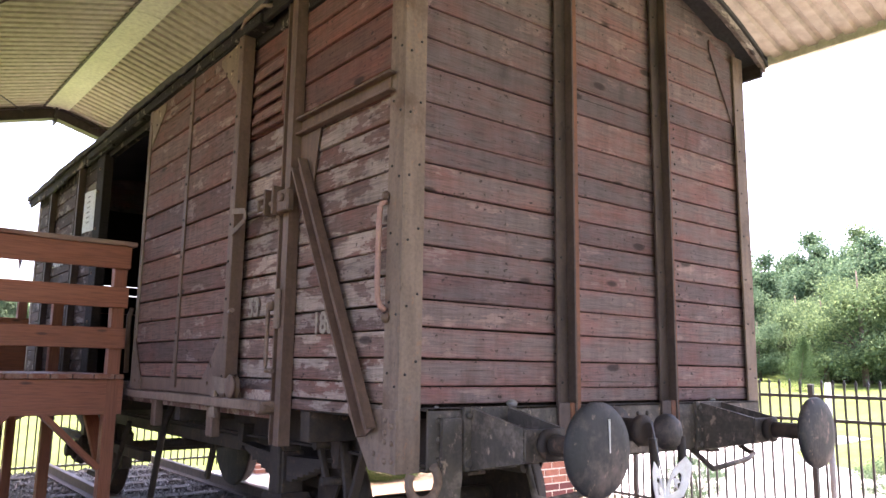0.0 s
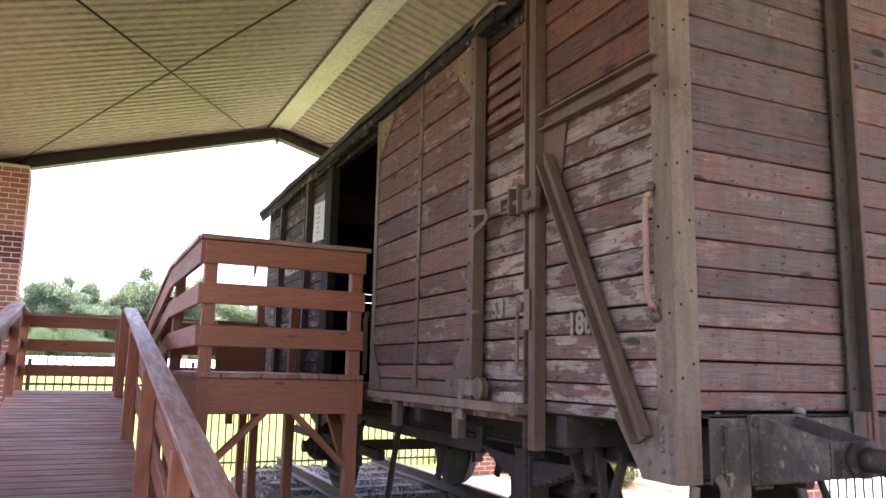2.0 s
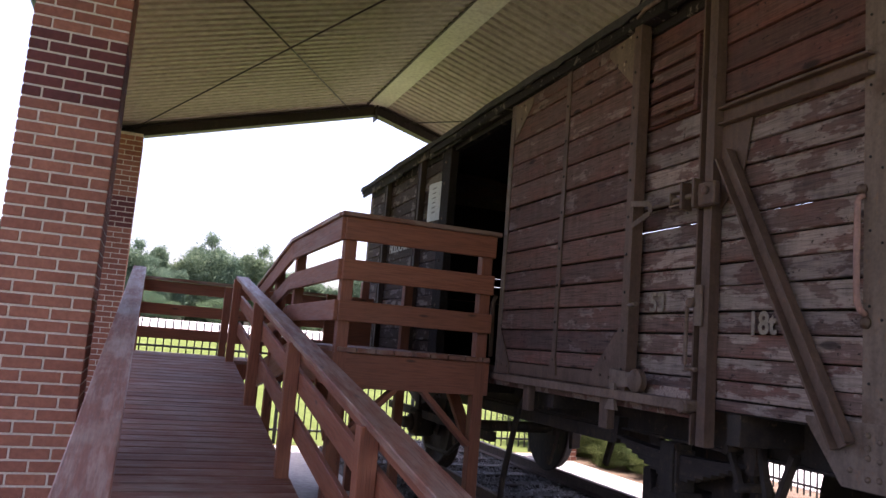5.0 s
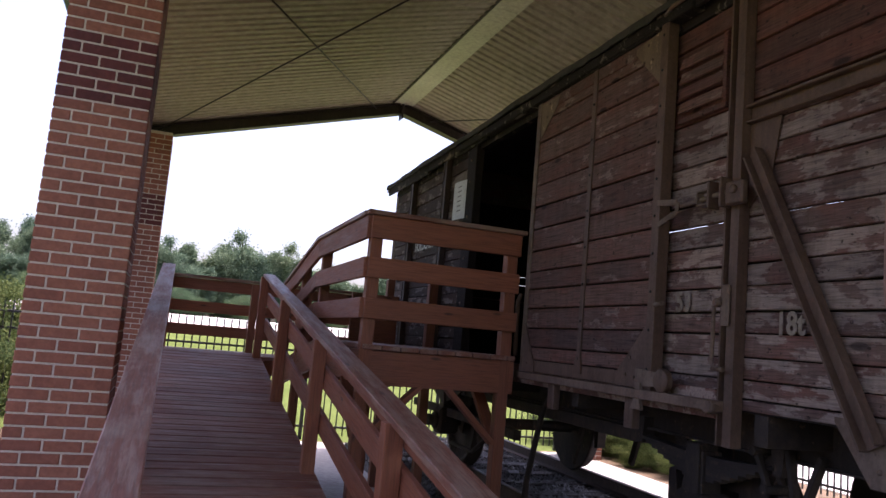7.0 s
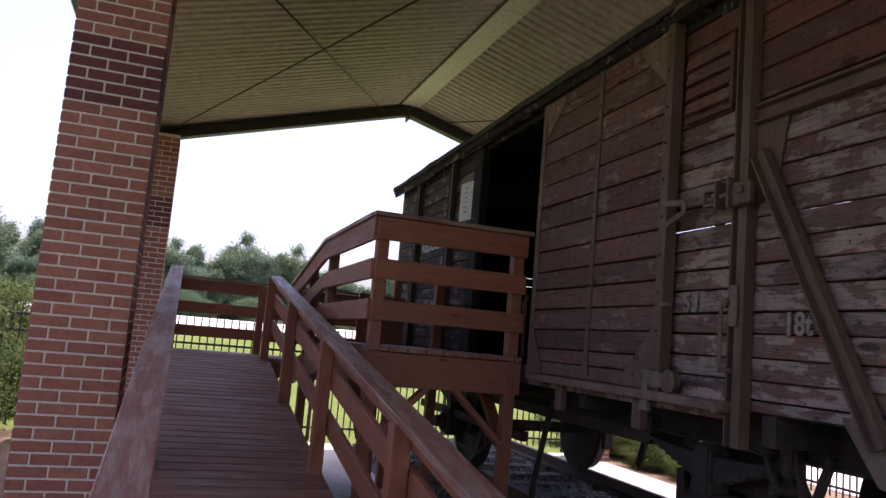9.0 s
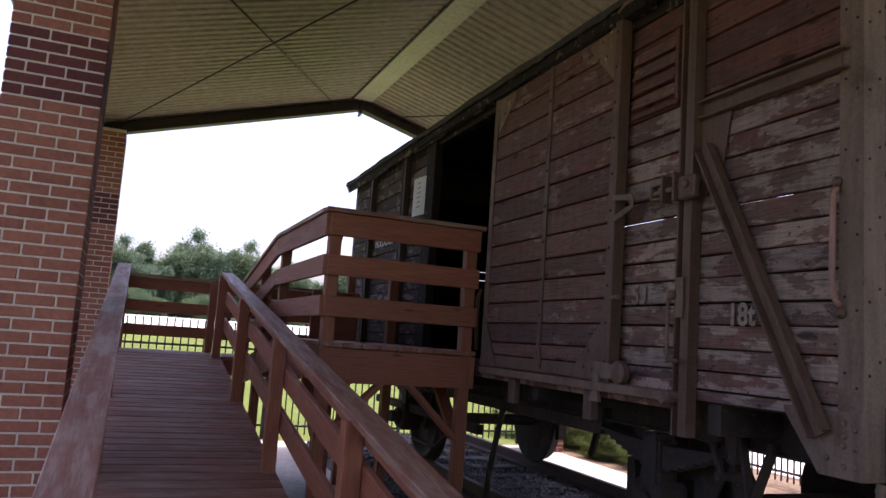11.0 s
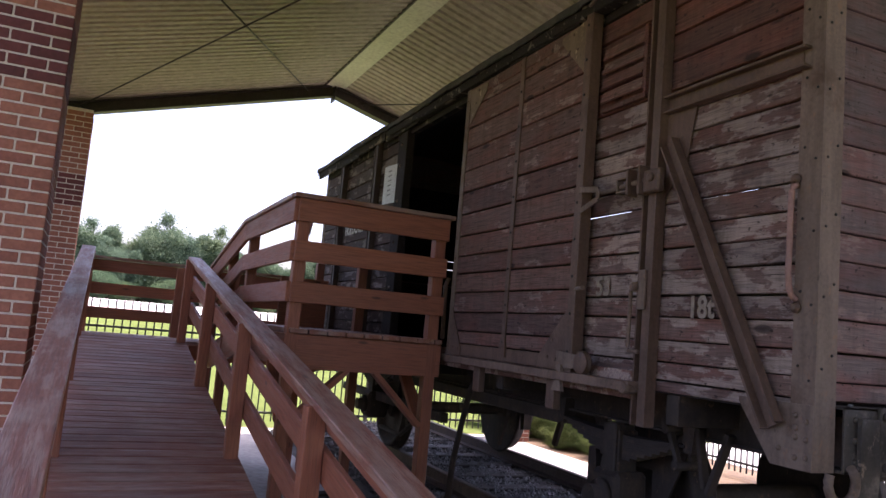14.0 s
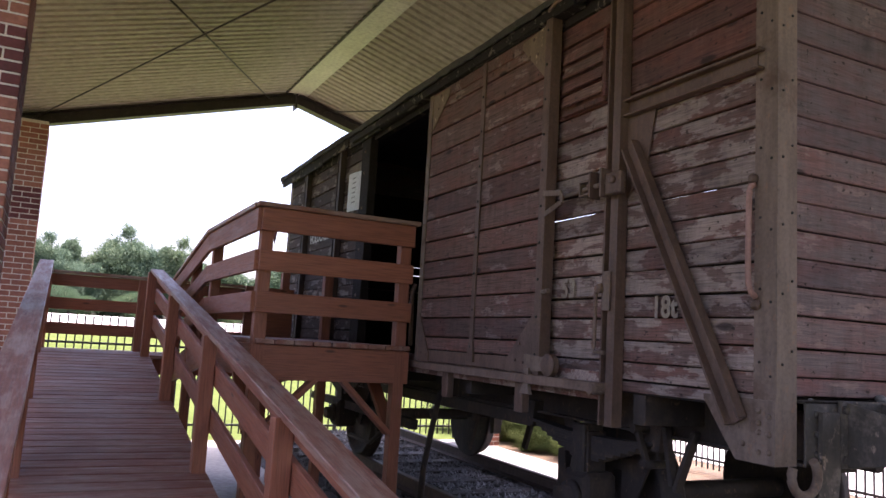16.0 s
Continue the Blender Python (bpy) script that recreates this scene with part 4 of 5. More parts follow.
    part("roller", lathe(bmesh.new(), (xd - 0.03, y0 - 0.13, 1.245), (1, 0, 0), [(-0.006, 0.02), (-0.006, 0.060), (0.002, 0.068), (0.010, 0.054), (0.020, 0.054), (0.028, 0.068), (0.034, 0.064)], 20), M_IRON, r, "brown grooved roller")
    part("door_foot", slab(bmesh.new(), [(y0 + 0.05, 1.22), (y0 + 0.10, 1.22), (y0 + 0.11, 1.12), (y0 + 0.14, 1.07), (y0 + 0.03, 1.07), (y0 + 0.05, 1.12)], 0, xd - 0.04, xd - 0.02), M_CORNER, d)
    part("catch", rod(bmesh.new(), [(xd + 0.0, y0 + 0.0, 1.665), (xd - 0.03, y0 - 0.11, 1.668)], 0.014, 8), M_CORNER, d)
    bm = bmesh.new()
    for (ya, za), (yb, zb) in zip(((y0, 2.25), (y0 - 0.19, 2.225), (y0 - 0.19, 2.172)), ((y0 - 0.19, 2.225), (y0 - 0.19, 2.172), (y0 - 0.02, 2.12))):
        bar(bm, (xd - 0.022, ya, za), (xd - 0.022, yb, zb), 0.034, 0.008, (1, 0, 0), 0.002)
    part("catch", bm, M_CORNER, d, "bent flat-bar door catch")
    part("lever_rod", rod(bmesh.new(), [(xd - 0.03, y1 + 0.06, 1.30), (xd - 0.035, y1 + 0.07, 1.72), (xd - 0.03, y1 + 0.03, 1.78)], 0.018, 8), M_IRON, d)
    part("top_pull", rod(bmesh.new(), [(xd - 0.012, y0 + 0.03, 3.40), (xd - 0.03, y0 - 0.06, 3.415), (xd - 0.03, y0 - 0.30, 3.42), (xd + 0.03, y0 - 0.36, 3.41)], 0.013, 8), M_CORNER, d)


def door_tracks():
    bm = bmesh.new()
    cbox(bm, (1.70, 3.60, 1.130), (1.79, 5.86, 1.183), 0.005)
    cbox(bm, (1.745, 5.863, 1.130), (1.79, 7.72, 1.183), 0.005)
    t = part("door_track", bm, M_TRACK, WAGON, "pale worn lower door track")
    part("track_end", lathe(bmesh.new(), (1.69, 3.63, 1.150), (1, 0, 0), [(0, 0.03), (0.03, 0.035), (0.08, 0.03)], 10), M_TRACK, t)
    part("sill_beam", box((1.793, 3.69, 1.09), (1.828, 7.60, 1.235), 0.004), M_SIDE, WAGON, "worn brown wooden sill beam")
    for y in (4.35, 5.35, 6.5):
        part("bracket", box((1.745, y, 0.95), (1.80, y + 0.09, 1.13), 0.006), M_IRON, t)
    part("top_track", box((1.73, 3.95, 3.345), (1.82, 7.85, 3.41), 0.006), M_FASCIA, WAGON, "dark upper door guide")
    part("door_header", box((WX0 - 0.005, 6.0, 3.30), (WX0 + 0.03, 7.80, 3.40), 0.004), M_FASCIA, WAGON)
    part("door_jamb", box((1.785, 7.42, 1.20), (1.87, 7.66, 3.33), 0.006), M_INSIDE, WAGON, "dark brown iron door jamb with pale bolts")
    bm = bmesh.new()
    for z in (1.75, 2.2, 2.62, 2.98, 3.2):
        lathe(bm, (1.785, 7.55, z), (-1, 0, 0), [(0, 0.016), (0.008, 0.013), (0.012, 0.005)], 8)
    tagged(part("bolts", bm, M_TRACK, WAGON), "pale bolt heads on the jamb", kind="stuff")


def wagon_roof():
    bm = bmesh.new()
    xs = np.linspace(WXC - 1.5, WXC + 1.5, 33)
    top = [(x, arch(x) + 0.03) for x in xs]
    slab(bm, [(x, z) for x, z in top] + [(x, z - 0.03) for x, z in top[::-1]], 1, WY0 - 0.13, WY1 + 0.20)
    part("roof", bm, M_TAR, WAGON, "arched tarred wagon roof")
    # ragged weathered edge boards
    for y0 in (WY0 - 0.115, WY1 + 0.16):
        bm = slab(bmesh.new(), [(x, arch(x) - 0.004) for x in xs] + [(x, arch(x) - 0.062) for x in xs[::-1]], 1, y0, y0 + 0.028)
        part("roof_edge_board", bm, M_EDGE, WAGON, "weathered flaking roof edge board")
    for x in (WXC - 1.475, WXC + 1.45):
        n = 9
        ys = np.linspace(WY0 - 0.11, WY1 + 0.18, n + 1)
        rng = random.Random(17)
        for a, b in zip(ys, ys[1:]):
            h = rng.uniform(0.082, 0.118)
            piece("eave_board", (b - a - rng.uniform(0.003, 0.014), 0.03, h), M_FASCIA, WAGON, pose(x + 0.012 + rng.uniform(-0.006, 0.006), (a + b) / 2, EAVE_Z - h / 2 + rng.uniform(-0.004, 0.004), 0, 0, 90 + rng.uniform(-0.3, 0.3)) @ pose(0, 0, 0, rng.uniform(-6, 6), rng.uniform(-0.4, 0.4)), 0.004)
        # lumps of roofing felt folded over the edge
        side = -1 if x < WXC else 1
        bm = bmesh.new()
        us = np.arange(WY0 - 0.13, WY1 + 0.2, 0.06)
        lip = [(rng.uniform(0.020, 0.046), 0.006 * math.sin(u * 2.3) + 0.003 * math.sin(u * 7.1) + rng.uniform(-0.002, 0.002)) for u in us]
        xe = WXC + side * 1.5
        rings = []
        for u, (drop, swell) in zip(us, lip):
            z = EAVE_Z + 0.034
            rings.append([bm.verts.new(v) for v in ((xe - side * 0.05, u, z + 0.008), (xe + side * (0.012 + swell), u, z + 0.004 + swell * 0.3), (xe + side * (0.016 + swell), u, z - drop - 0.02), (xe + side * 0.002, u, z - drop - 0.02))])
        for r0, r1 in zip(rings, rings[1:]):
            for k in range(4):
                bm.faces.new((r0[k], r0[(k + 1) % 4], r1[(k + 1) % 4], r1[k]))
        bm.faces.new(rings[0])
        bm.faces.new(rings[-1])
        bmesh.ops.recalc_face_normals(bm, faces=bm.faces)
        part("felt_edge", bm, M_TAR, WAGON, "black ragged felt edge of the wagon roof")
    part("eave_plate", box((WX0 + 0.0, WY0 + 0.02, EAVE_Z - 0.14), (WX0 + 0.05, WY1 - 0.02, EAVE_Z - 0.012), 0.004), M_FASCIA, WAGON)
    part("eave_plate", box((WX1 - 0.05, WY0 + 0.02, EAVE_Z - 0.14), (WX1, WY1 - 0.02, EAVE_Z - 0.012), 0.004), M_FASCIA, WAGON)
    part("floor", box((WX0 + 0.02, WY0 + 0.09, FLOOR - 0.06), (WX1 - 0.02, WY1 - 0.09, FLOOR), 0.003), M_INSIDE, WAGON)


def underframe():
    # near and far headstock with ribs and rivets
    for s, y in ((1, WY0 - 0.03), (-1, WY1 + 0.03)):
        bm = bmesh.new()
        cbox(bm, (WX0 + 0.13, y, 0.93), (WX1 - 0.05, y + s * 0.012, 1.19), 0.003)
        cbox(bm, (WX0 + 0.13, y, 1.178), (WX1 - 0.05, y + s * 0.09, 1.19), 0.003)
        cbox(bm, (WX0 + 0.13, y, 0.93), (WX1 - 0.05, y + s * 0.09, 0.942), 0.003)
        h = part("headstock", bm, M_BUFFER, WAGON, "black-grey iron headstock with rivets")
        bm = bmesh.new()
        for x in (2.02, 2.16, 2.55, 3.05, 3.12, 3.36, 3.44, 3.62, 4.35):
            for z in (0.98, 1.06, 1.14):
                lathe(bm, (x, y, z), (0, -s, 0), [(0, 0.014), (0.006, 0.012), (0.011, 0.005)], 8)
        tagged(part("rivets", bm, M_BUFFER, h), kind="stuff")
    # vertical strap and lashing ring near the corner
    part("tie_strap", slab(bmesh.new(), [(2.02, 1.15), (2.12, 1.15), (2.125, 0.90), (2.10, 0.74), (2.02, 0.66), (1.96, 0.70), (2.015, 0.90)], 1, WY0 - 0.062, WY0 - 0.042), M_BUFFER, WAGON)
    ring = [(1.93 + 0.075 * math.cos(a), WY0 - 0.05, 0.90 + 0.075 * math.sin(a)) for a in np.linspace(-3.6, 0.9, 14)]
    part("lashing_hook", rod(bmesh.new(), ring, 0.019, 8), M_CORNER, WAGON, "worn grey iron lashing hook")
    # sole bars
    for x in (2.26, 4.12):
        o = [(-0.05, 0.90), (0.05, 0.90), (0.05, 0.914), (0.007, 0.914), (0.007, 1.126), (0.05, 1.126), (0.05, 1.14), (-0.05, 1.14), (-0.05, 1.126), (-0.007, 1.126), (-0.007, 0.914), (-0.05, 0.914)]
        bm = bmesh.new()
        u, w = [[bm.verts.new((x + a, y, b)) for a, b in o] for y in (WY0, WY1)]
        for k in range(12):
            bm.faces.new((u[k], u[(k + 1) % 12], w[(k + 1) % 12], w[k]))
        bm.faces.new(u)
        bm.faces.new(w)
        part("sole_bar", bm, M_DARK, WAGON, "dark iron sole bar")
    for y in (3.4, 5.2, 6.6, 8.0, 9.8):
        part("cross_bearer", box((1.86, y, 0.99), (4.57, y + 0.09, 1.14), 0.004), M_DARK, WAGON)
    # running gear
    for y in (4.30, 8.90):
        part("axle", rod(bmesh.new(), [(2.0, y, 0.47), (4.38, y, 0.47)], 0.065, 12), M_DARK, WAGON)
        for x, s in ((2.46, -1), (3.92, 1)):
            w = part("wheel", lathe(bmesh.new(), (x, y, 0.47), (s, 0, 0), [(-0.075, 0.49), (-0.05, 0.505), (-0.045, 0.475), (0.055, 0.465), (0.055, 0.42), (0.0, 0.40), (-0.01, 0.15), (0.05, 0.13), (0.07, 0.08)], 40), M_DARK, WAGON, "dark iron spokeless wheel")
            b = part("axle_box", box((x + s * 0.12, y - 0.13, 0.33), (x + s * 0.36, y + 0.13, 0.62), 0.03), M_DARK, WAGON, "dark greasy axle box")
            part("cover", lathe(bmesh.new(), (x + s * 0.36, y, 0.47), (s, 0, 0), [(0, 0.10), (0.03, 0.095), (0.04, 0.05)], 16), M_DARK, b)
            sp = part("leaf_spring", box((x + s * 0.17, y - 0.07, 0.60), (x + s * 0.31, y + 0.07, 0.86), 0.006), M_DARK, WAGON, "dark stacked leaf spring")
            for k in range(8):
                half = 0.60 - 0.065 * k
                z = 0.815 - 0.018 * k
                bm = bmesh.new()
                o = []
                for t in np.linspace(-1, 1, 9):
                    o.append((y + half * t, z + 0.03 * (half * t / 0.6) ** 2))
                slab(bm, o + [(a, b2 + 0.0176) for a, b2 in o[::-1]], 0, x + s * 0.19, x + s * 0.285)
                part("leaf", bm, M_DARK, sp)
            for dy in (-0.62, 0.62):
                part("spring_shackle", slab(bmesh.new(), [(y + dy - 0.03, 0.82), (y + dy + 0.03, 0.82), (y + dy + 0.05, 0.98), (y + dy - 0.05, 0.98)], 0, x + s * 0.19, x + s * 0.28), M_DARK, WAGON)
            bm = slab(bmesh.new(), [(y - 0.52, 0.95), (y - 0.20, 0.36), (y - 0.14, 0.36), (y - 0.14, 0.64), (y + 0.14, 0.64), (y + 0.14, 0.36), (y + 0.20, 0.36), (y + 0.52, 0.95), (y + 0.42, 0.95), (y + 0.22, 0.72), (y - 0.22, 0.72), (y - 0.42, 0.95)], 0, x + s * 0.09, x + s * 0.105)
            part("horn_guide", bm, M_DARK, WAGON)
            if y < 6 and s > 0:
                continue
            part("brake_shoe", slab(bmesh.new(), [(y + 0.53, 0.30), (y + 0.60, 0.32), (y + 0.60, 0.66), (y + 0.53, 0.68), (y + 0.50, 0.5)] if y < 6 else [(y - 0.53, 0.30), (y - 0.60, 0.32), (y - 0.60, 0.66), (y - 0.53, 0.68), (y - 0.50, 0.5)], 0, x - 0.05, x + 0.05), M_DARK, WAGON)
    # hanger links and a V bracket beside the near spring
    for x in (2.20,):
        part("spring_link", bar(bar(bmesh.new(), (x - 0.05, 3.79, 0.93), (x - 0.05, 3.70, 0.74), 0.03, 0.035, (1, 0, 0)), (x + 0.05, 3.79, 0.93), (x + 0.05, 3.70, 0.74), 0.03, 0.035, (1, 0, 0)), M_DARK, WAGON, "dark iron spring link")
        part("link_pin", rod(bmesh.new(), [(x - 0.085, 3.705, 0.75), (x + 0.085, 3.705, 0.75)], 0.024, 10), M_DARK, WAGON)
        part("link_pin", rod(bmesh.new(), [(x - 0.085, 3.79, 0.93), (x + 0.085, 3.79, 0.93)], 0.024, 10), M_DARK, WAGON)
        bm = bar(bmesh.new(), (x, 3.62, 0.96), (x, 3.56, 0.66), 0.03, 0.045, (1, 0, 0))
        bar(bm, (x, 3.40, 0.96), (x, 3.535, 0.64), 0.03, 0.05, (1, 0, 0))
        part("v_bracket", bm, M_DARK, WAGON, "dark iron V-shaped hanger bracket")
        part("spring_buckle", box((x - 0.075, 4.24, 0.58), (x + 0.075, 4.36, 0.90), 0.01), M_DARK, WAGON)
    # brake rigging
    part("truss_beam", box((2.20, 4.95, 0.80), (2.30, 10.0, 0.895), 0.006), M_DARK, WAGON)
    part("brake_beam", box((2.18, 6.9, 0.53), (2.25, 10.1, 0.62), 0.006), M_DARK, WAGON, "long dark brake beam")
    part("brake_lever", rod(bmesh.new(), [(2.12, 6.08, 1.05), (2.10, 6.19, 0.90), (2.10, 6.30, 0.60), (2.10, 6.41, 0.28), (2.10, 6.46, -0.12)], [0.024, 0.026, 0.026, 0.026, 0.032], 8), M_DARK, WAGON, "dark hanging brake lever")
    part("brake_rod", rod(bmesh.new(), [(2.10, 8.3, 0.30), (2.10, 7.7, 0.30), (2.10, 7.4, 0.45), (2.10, 7.1, 0.86)], 0.022, 8), M_DARK, WAGON)
    part("vacuum_pipe", rod(bmesh.new(), [(2.75, WY0 + 0.2, 0.88), (2.75, 6.0, 0.86), (2.9, 6.3, 0.86), (2.9, WY1 - 0.2, 0.86)], 0.03, 8), M_DARK, WAGON)
    for x in (2.62, 3.0, 3.45, 3.8):
        part("longitudinal", box((x, WY0 + 0.05, 0.96), (x + 0.08, WY1 - 0.05, 1.14), 0.004), M_DARK, WAGON)
    part("brake_shaft", rod(bmesh.new(), [(2.2, 6.55, 0.72), (4.2, 6.55, 0.72)], 0.035, 10), M_DARK, WAGON)
    for x in (2.6, 3.2, 3.9):
        part("shaft_hanger", slab(bmesh.new(), [(6.45, 0.98), (6.65, 0.98), (6.60, 0.66), (6.50, 0.66)], 0, x, x + 0.03), M_DARK, WAGON)
        part("brake_arm", slab(bmesh.new(), [(6.50, 0.76), (6.58, 0.76), (6.72, 0.40), (6.66, 0.38)], 0, x + 0.06, x + 0.09), M_DARK, WAGON)
    part("air_cylinder", lathe(bmesh.new(), (3.0, 5.6, 0.82), (0, 1, 0), [(0, 0.05), (0.02, 0.14), (0.5, 0.15), (0.53, 0.08)], 18), M_DARK, WAGON)
    part("footstep", rod(bmesh.new(), [(2.55, WY0 - 0.02, 0.93), (2.5, WY0 - 0.12, 0.80), (2.56, WY0 - 0.14, 0.78), (2.92, WY0 - 0.14, 0.80), (2.97, WY0 - 0.10, 0.84), (2.95, WY0 - 0.01, 0.95)], 0.016, 8), M_BUFFER, WAGON)
    part("footstep", rod(bmesh.new(), [(3.85, WY0 - 0.02, 0.93), (3.9, WY0 - 0.12, 0.83), (4.25, WY0 - 0.12, 0.86), (4.40, WY0 - 0.08, 0.88), (4.36, WY0 - 0.01, 0.93)], 0.016, 8), M_BUFFER, WAGON)


def buffers():
    for xc in (2.30, 4.02):
        zc = 1.06
        bm = bmesh.new()
        cbox(bm, (xc - 0.155, WY0 - 0.052, zc - 0.135), (xc + 0.155, WY0 - 0.031, zc + 0.135), 0.004)
        y0, y1 = WY0 - 0.05, WY0 - 0.37
        b = part("buffer", bm, M_BUFFER, WAGON, "black-grey sprung buffer with a tapered housing")
        side = [(y0, zc + 0.13), (y1, zc + 0.062), (y1, zc - 0.070), (y0, zc - 0.13)]
        part("side_plate", slab(bmesh.new(), side, 0, xc - 0.118, xc - 0.098), M_BUFFER, b)
        part("side_plate", slab(bmesh.new(), side, 0, xc + 0.098, xc + 0.118), M_BUFFER, b)
        part("base_plate", slab(bmesh.new(), [(y0, zc - 0.128), (y1, zc - 0.068), (y1, zc - 0.056), (y0, zc - 0.116)], 0, xc - 0.097, xc + 0.097), M_BUFFER, b)
        part("web_plate", slab(bmesh.new(), [(y0, zc + 0.03), (y1, zc + 0.03), (y1, zc + 0.045), (y0, zc + 0.045)], 0, xc - 0.097, xc + 0.097), M_BUFFER, b)
        part("nose_plate", box((xc - 0.116, y1 - 0.012, zc - 0.068), (xc + 0.116, y1 - 0.001, zc + 0.06), 0.004), M_BUFFER, b)
        part("collar", lathe(bmesh.new(), (xc, y1 - 0.012, zc), (0, -1, 0), [(0, 0.055), (0.02, 0.066), (0.04, 0.066), (0.045, 0.05)], 20), M_DARK, b)
        bm = bmesh.new()
        for dx in (-0.135, 0.135):
            for dz in (-0.1, 0.1):
                lathe(bm, (xc + dx, WY0 - 0.052, zc + dz), (0, -1, 0), [(0, 0.018), (0.012, 0.018), (0.014, 0.012)], 6)
        tagged(part("bolts", bm, M_BUFFER, b), kind="stuff")
        part("buffer_rod", rod(bmesh.new(), [(xc, y1 - 0.03, zc), (xc, y1 - 0.27, zc)], 0.042, 14), M_DARK, b)
        part("buffer_head", lathe(bmesh.new(), (xc, y1 - 0.24, zc), (0, -1, 0), [(0, 0.05), (0.015, 0.14), (0.03, 0.178), (0.045, 0.181), (0.058, 0.172), (0.068, 0.12), (0.073, 0.05), (0.074, 0.0)], 40), M_HEAD, b, "round worn buffer head")
        if xc < 3:
            part("paint_drip", box((xc + 0.030, y1 - 0.3165, zc - 0.01), (xc + 0.035, y1 - 0.308, zc + 0.115), 0.001), M_WHITE, b, "white paint drip")
    # draw hook with coupling
    c = part("draw_hook", lathe(bmesh.new(), (3.17, WY0 - 0.02, 1.07), (0, -1, 0), [(0, 0.11), (0.03, 0.11), (0.035, 0.06), (0.16, 0.055), (0.165, 0.075), (0.20, 0.075), (0.21, 0.04)], 20), M_DARK, WAGON, "dark iron draw hook and coupling")
    part("hook_end", lathe(bmesh.new(), (3.20, WY0 - 0.26, 1.07), (0.25, -1, 0), [(0, 0.03), (0.01, 0.07), (0.04, 0.088), (0.08, 0.085), (0.11, 0.06), (0.12, 0.02)], 20), M_HEAD, c)
    for x in (3.05, 3.27):
        part("link", rod(bmesh.new(), [(x, WY0 - 0.35, 1.05), (x, WY0 - 0.36, 0.85), (x + (3.16 - x) * 0.3, WY0 - 0.33, 0.66)], 0.022, 8), M_DARK, c)
    part("screw", rod(bmesh.new(), [(3.0, WY0 - 0.33, 0.66), (3.32, WY0 - 0.33, 0.66)], 0.026, 8), M_DARK, c)


def wagon_writing():
    face = Matrix(((0, 0, -1, 0), (-1, 0, 0, 0), (0, 1, 0, 0), (0, 0, 0, 1)))
    x = WX0 - 0.013
    for text, y, z, size, mat in (("53", 4.02, 1.635, 0.15, M_STENCIL), ("18t", 3.235, 1.52, 0.145, M_STENCIL), ("HOLOCAUST", 9.03, 2.43, 0.15, M_WHITE), ("MAHN", 7.98, 2.44, 0.15, M_WHITE)):
        lettering("lettering", text, size, mat, WAGON, Matrix.Translation((x, y, z)) @ face, 0.9)
    for k in range(7):
        part("worn_mark", box((x, 9.2 - k * 0.07, 1.60), (x + 0.003, 9.15 - k * 0.07, 1.64)), M_STENCIL, WAGON)


def light_blockers():
    """Thin added sheets inside the boards that block light through the gaps between them."""
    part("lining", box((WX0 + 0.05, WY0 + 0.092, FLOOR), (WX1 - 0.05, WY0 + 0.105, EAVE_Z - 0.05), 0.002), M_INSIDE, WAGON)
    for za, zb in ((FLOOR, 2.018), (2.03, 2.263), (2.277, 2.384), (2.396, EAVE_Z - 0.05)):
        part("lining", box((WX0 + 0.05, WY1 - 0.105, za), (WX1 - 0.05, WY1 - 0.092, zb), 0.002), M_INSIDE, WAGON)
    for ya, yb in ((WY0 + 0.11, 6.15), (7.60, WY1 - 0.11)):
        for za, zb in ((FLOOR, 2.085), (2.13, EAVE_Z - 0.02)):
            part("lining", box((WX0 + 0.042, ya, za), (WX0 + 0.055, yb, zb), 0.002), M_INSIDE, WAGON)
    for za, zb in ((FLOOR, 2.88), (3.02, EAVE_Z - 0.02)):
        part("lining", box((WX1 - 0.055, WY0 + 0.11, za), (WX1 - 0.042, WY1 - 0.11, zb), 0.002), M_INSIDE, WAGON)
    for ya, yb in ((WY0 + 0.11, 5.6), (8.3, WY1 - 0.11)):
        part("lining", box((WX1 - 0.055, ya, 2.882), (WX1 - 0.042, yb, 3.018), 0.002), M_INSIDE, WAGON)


light_blockers()
end_boards()
side_boards(WX0 + 0.022, [(WY0 + 0.015, 3.59), (3.594, 4.45), (7.665, 8.34), (8.344, 9.65), (9.654, WY1 - 0.015)])
side_boards(WX1 - 0.022, [(WY0 + 0.015, 5.6), (5.62, 8.3), (8.32, WY1 - 0.015)], True)
corner_posts()
end_stanchions()
side_ironwork(WX0, -1)
side_ironwork(WX1, 1)
strap_set()
sliding_door()
door_tracks()
wagon_roof()
underframe()
buffers()
wagon_writing()

def pebble(x, y, z, r, seed):
    rg = random.Random(seed)
    bm = bmesh.new()
    bmesh.ops.create_icosphere(bm, subdivisions=2, radius=r)
    for v in bm.verts:
        v.co = Vector((v.co.x * 1.3, v.co.y * 0.9, v.co.z * 0.6)) * (1 + 0.18 * noise.noise(v.co * 30 + Vector((seed, 0, 0))))
    for f in bm.faces:
        f.smooth = True
    return tagged(part("pebble", bm, M_STONE, None, "", pose(x, y, z + r * 0.55, 0, 0, rg.uniform(0, 360))), "small grey stone laid on the wagon's headstock", "stone", "laid stones")


pebble(2.47, WY0 - 0.002, 1.190, 0.030, 1)
pebble(4.10, WY0 - 0.002, 1.190, 0.020, 2)
pebble(2.03, WY0 + 0.0, 1.190, 0.010, 3)

n = thing("notice_sheet", "white printed notice sheet on the wagon side beside the door", "notice")
bm = bmesh.new()
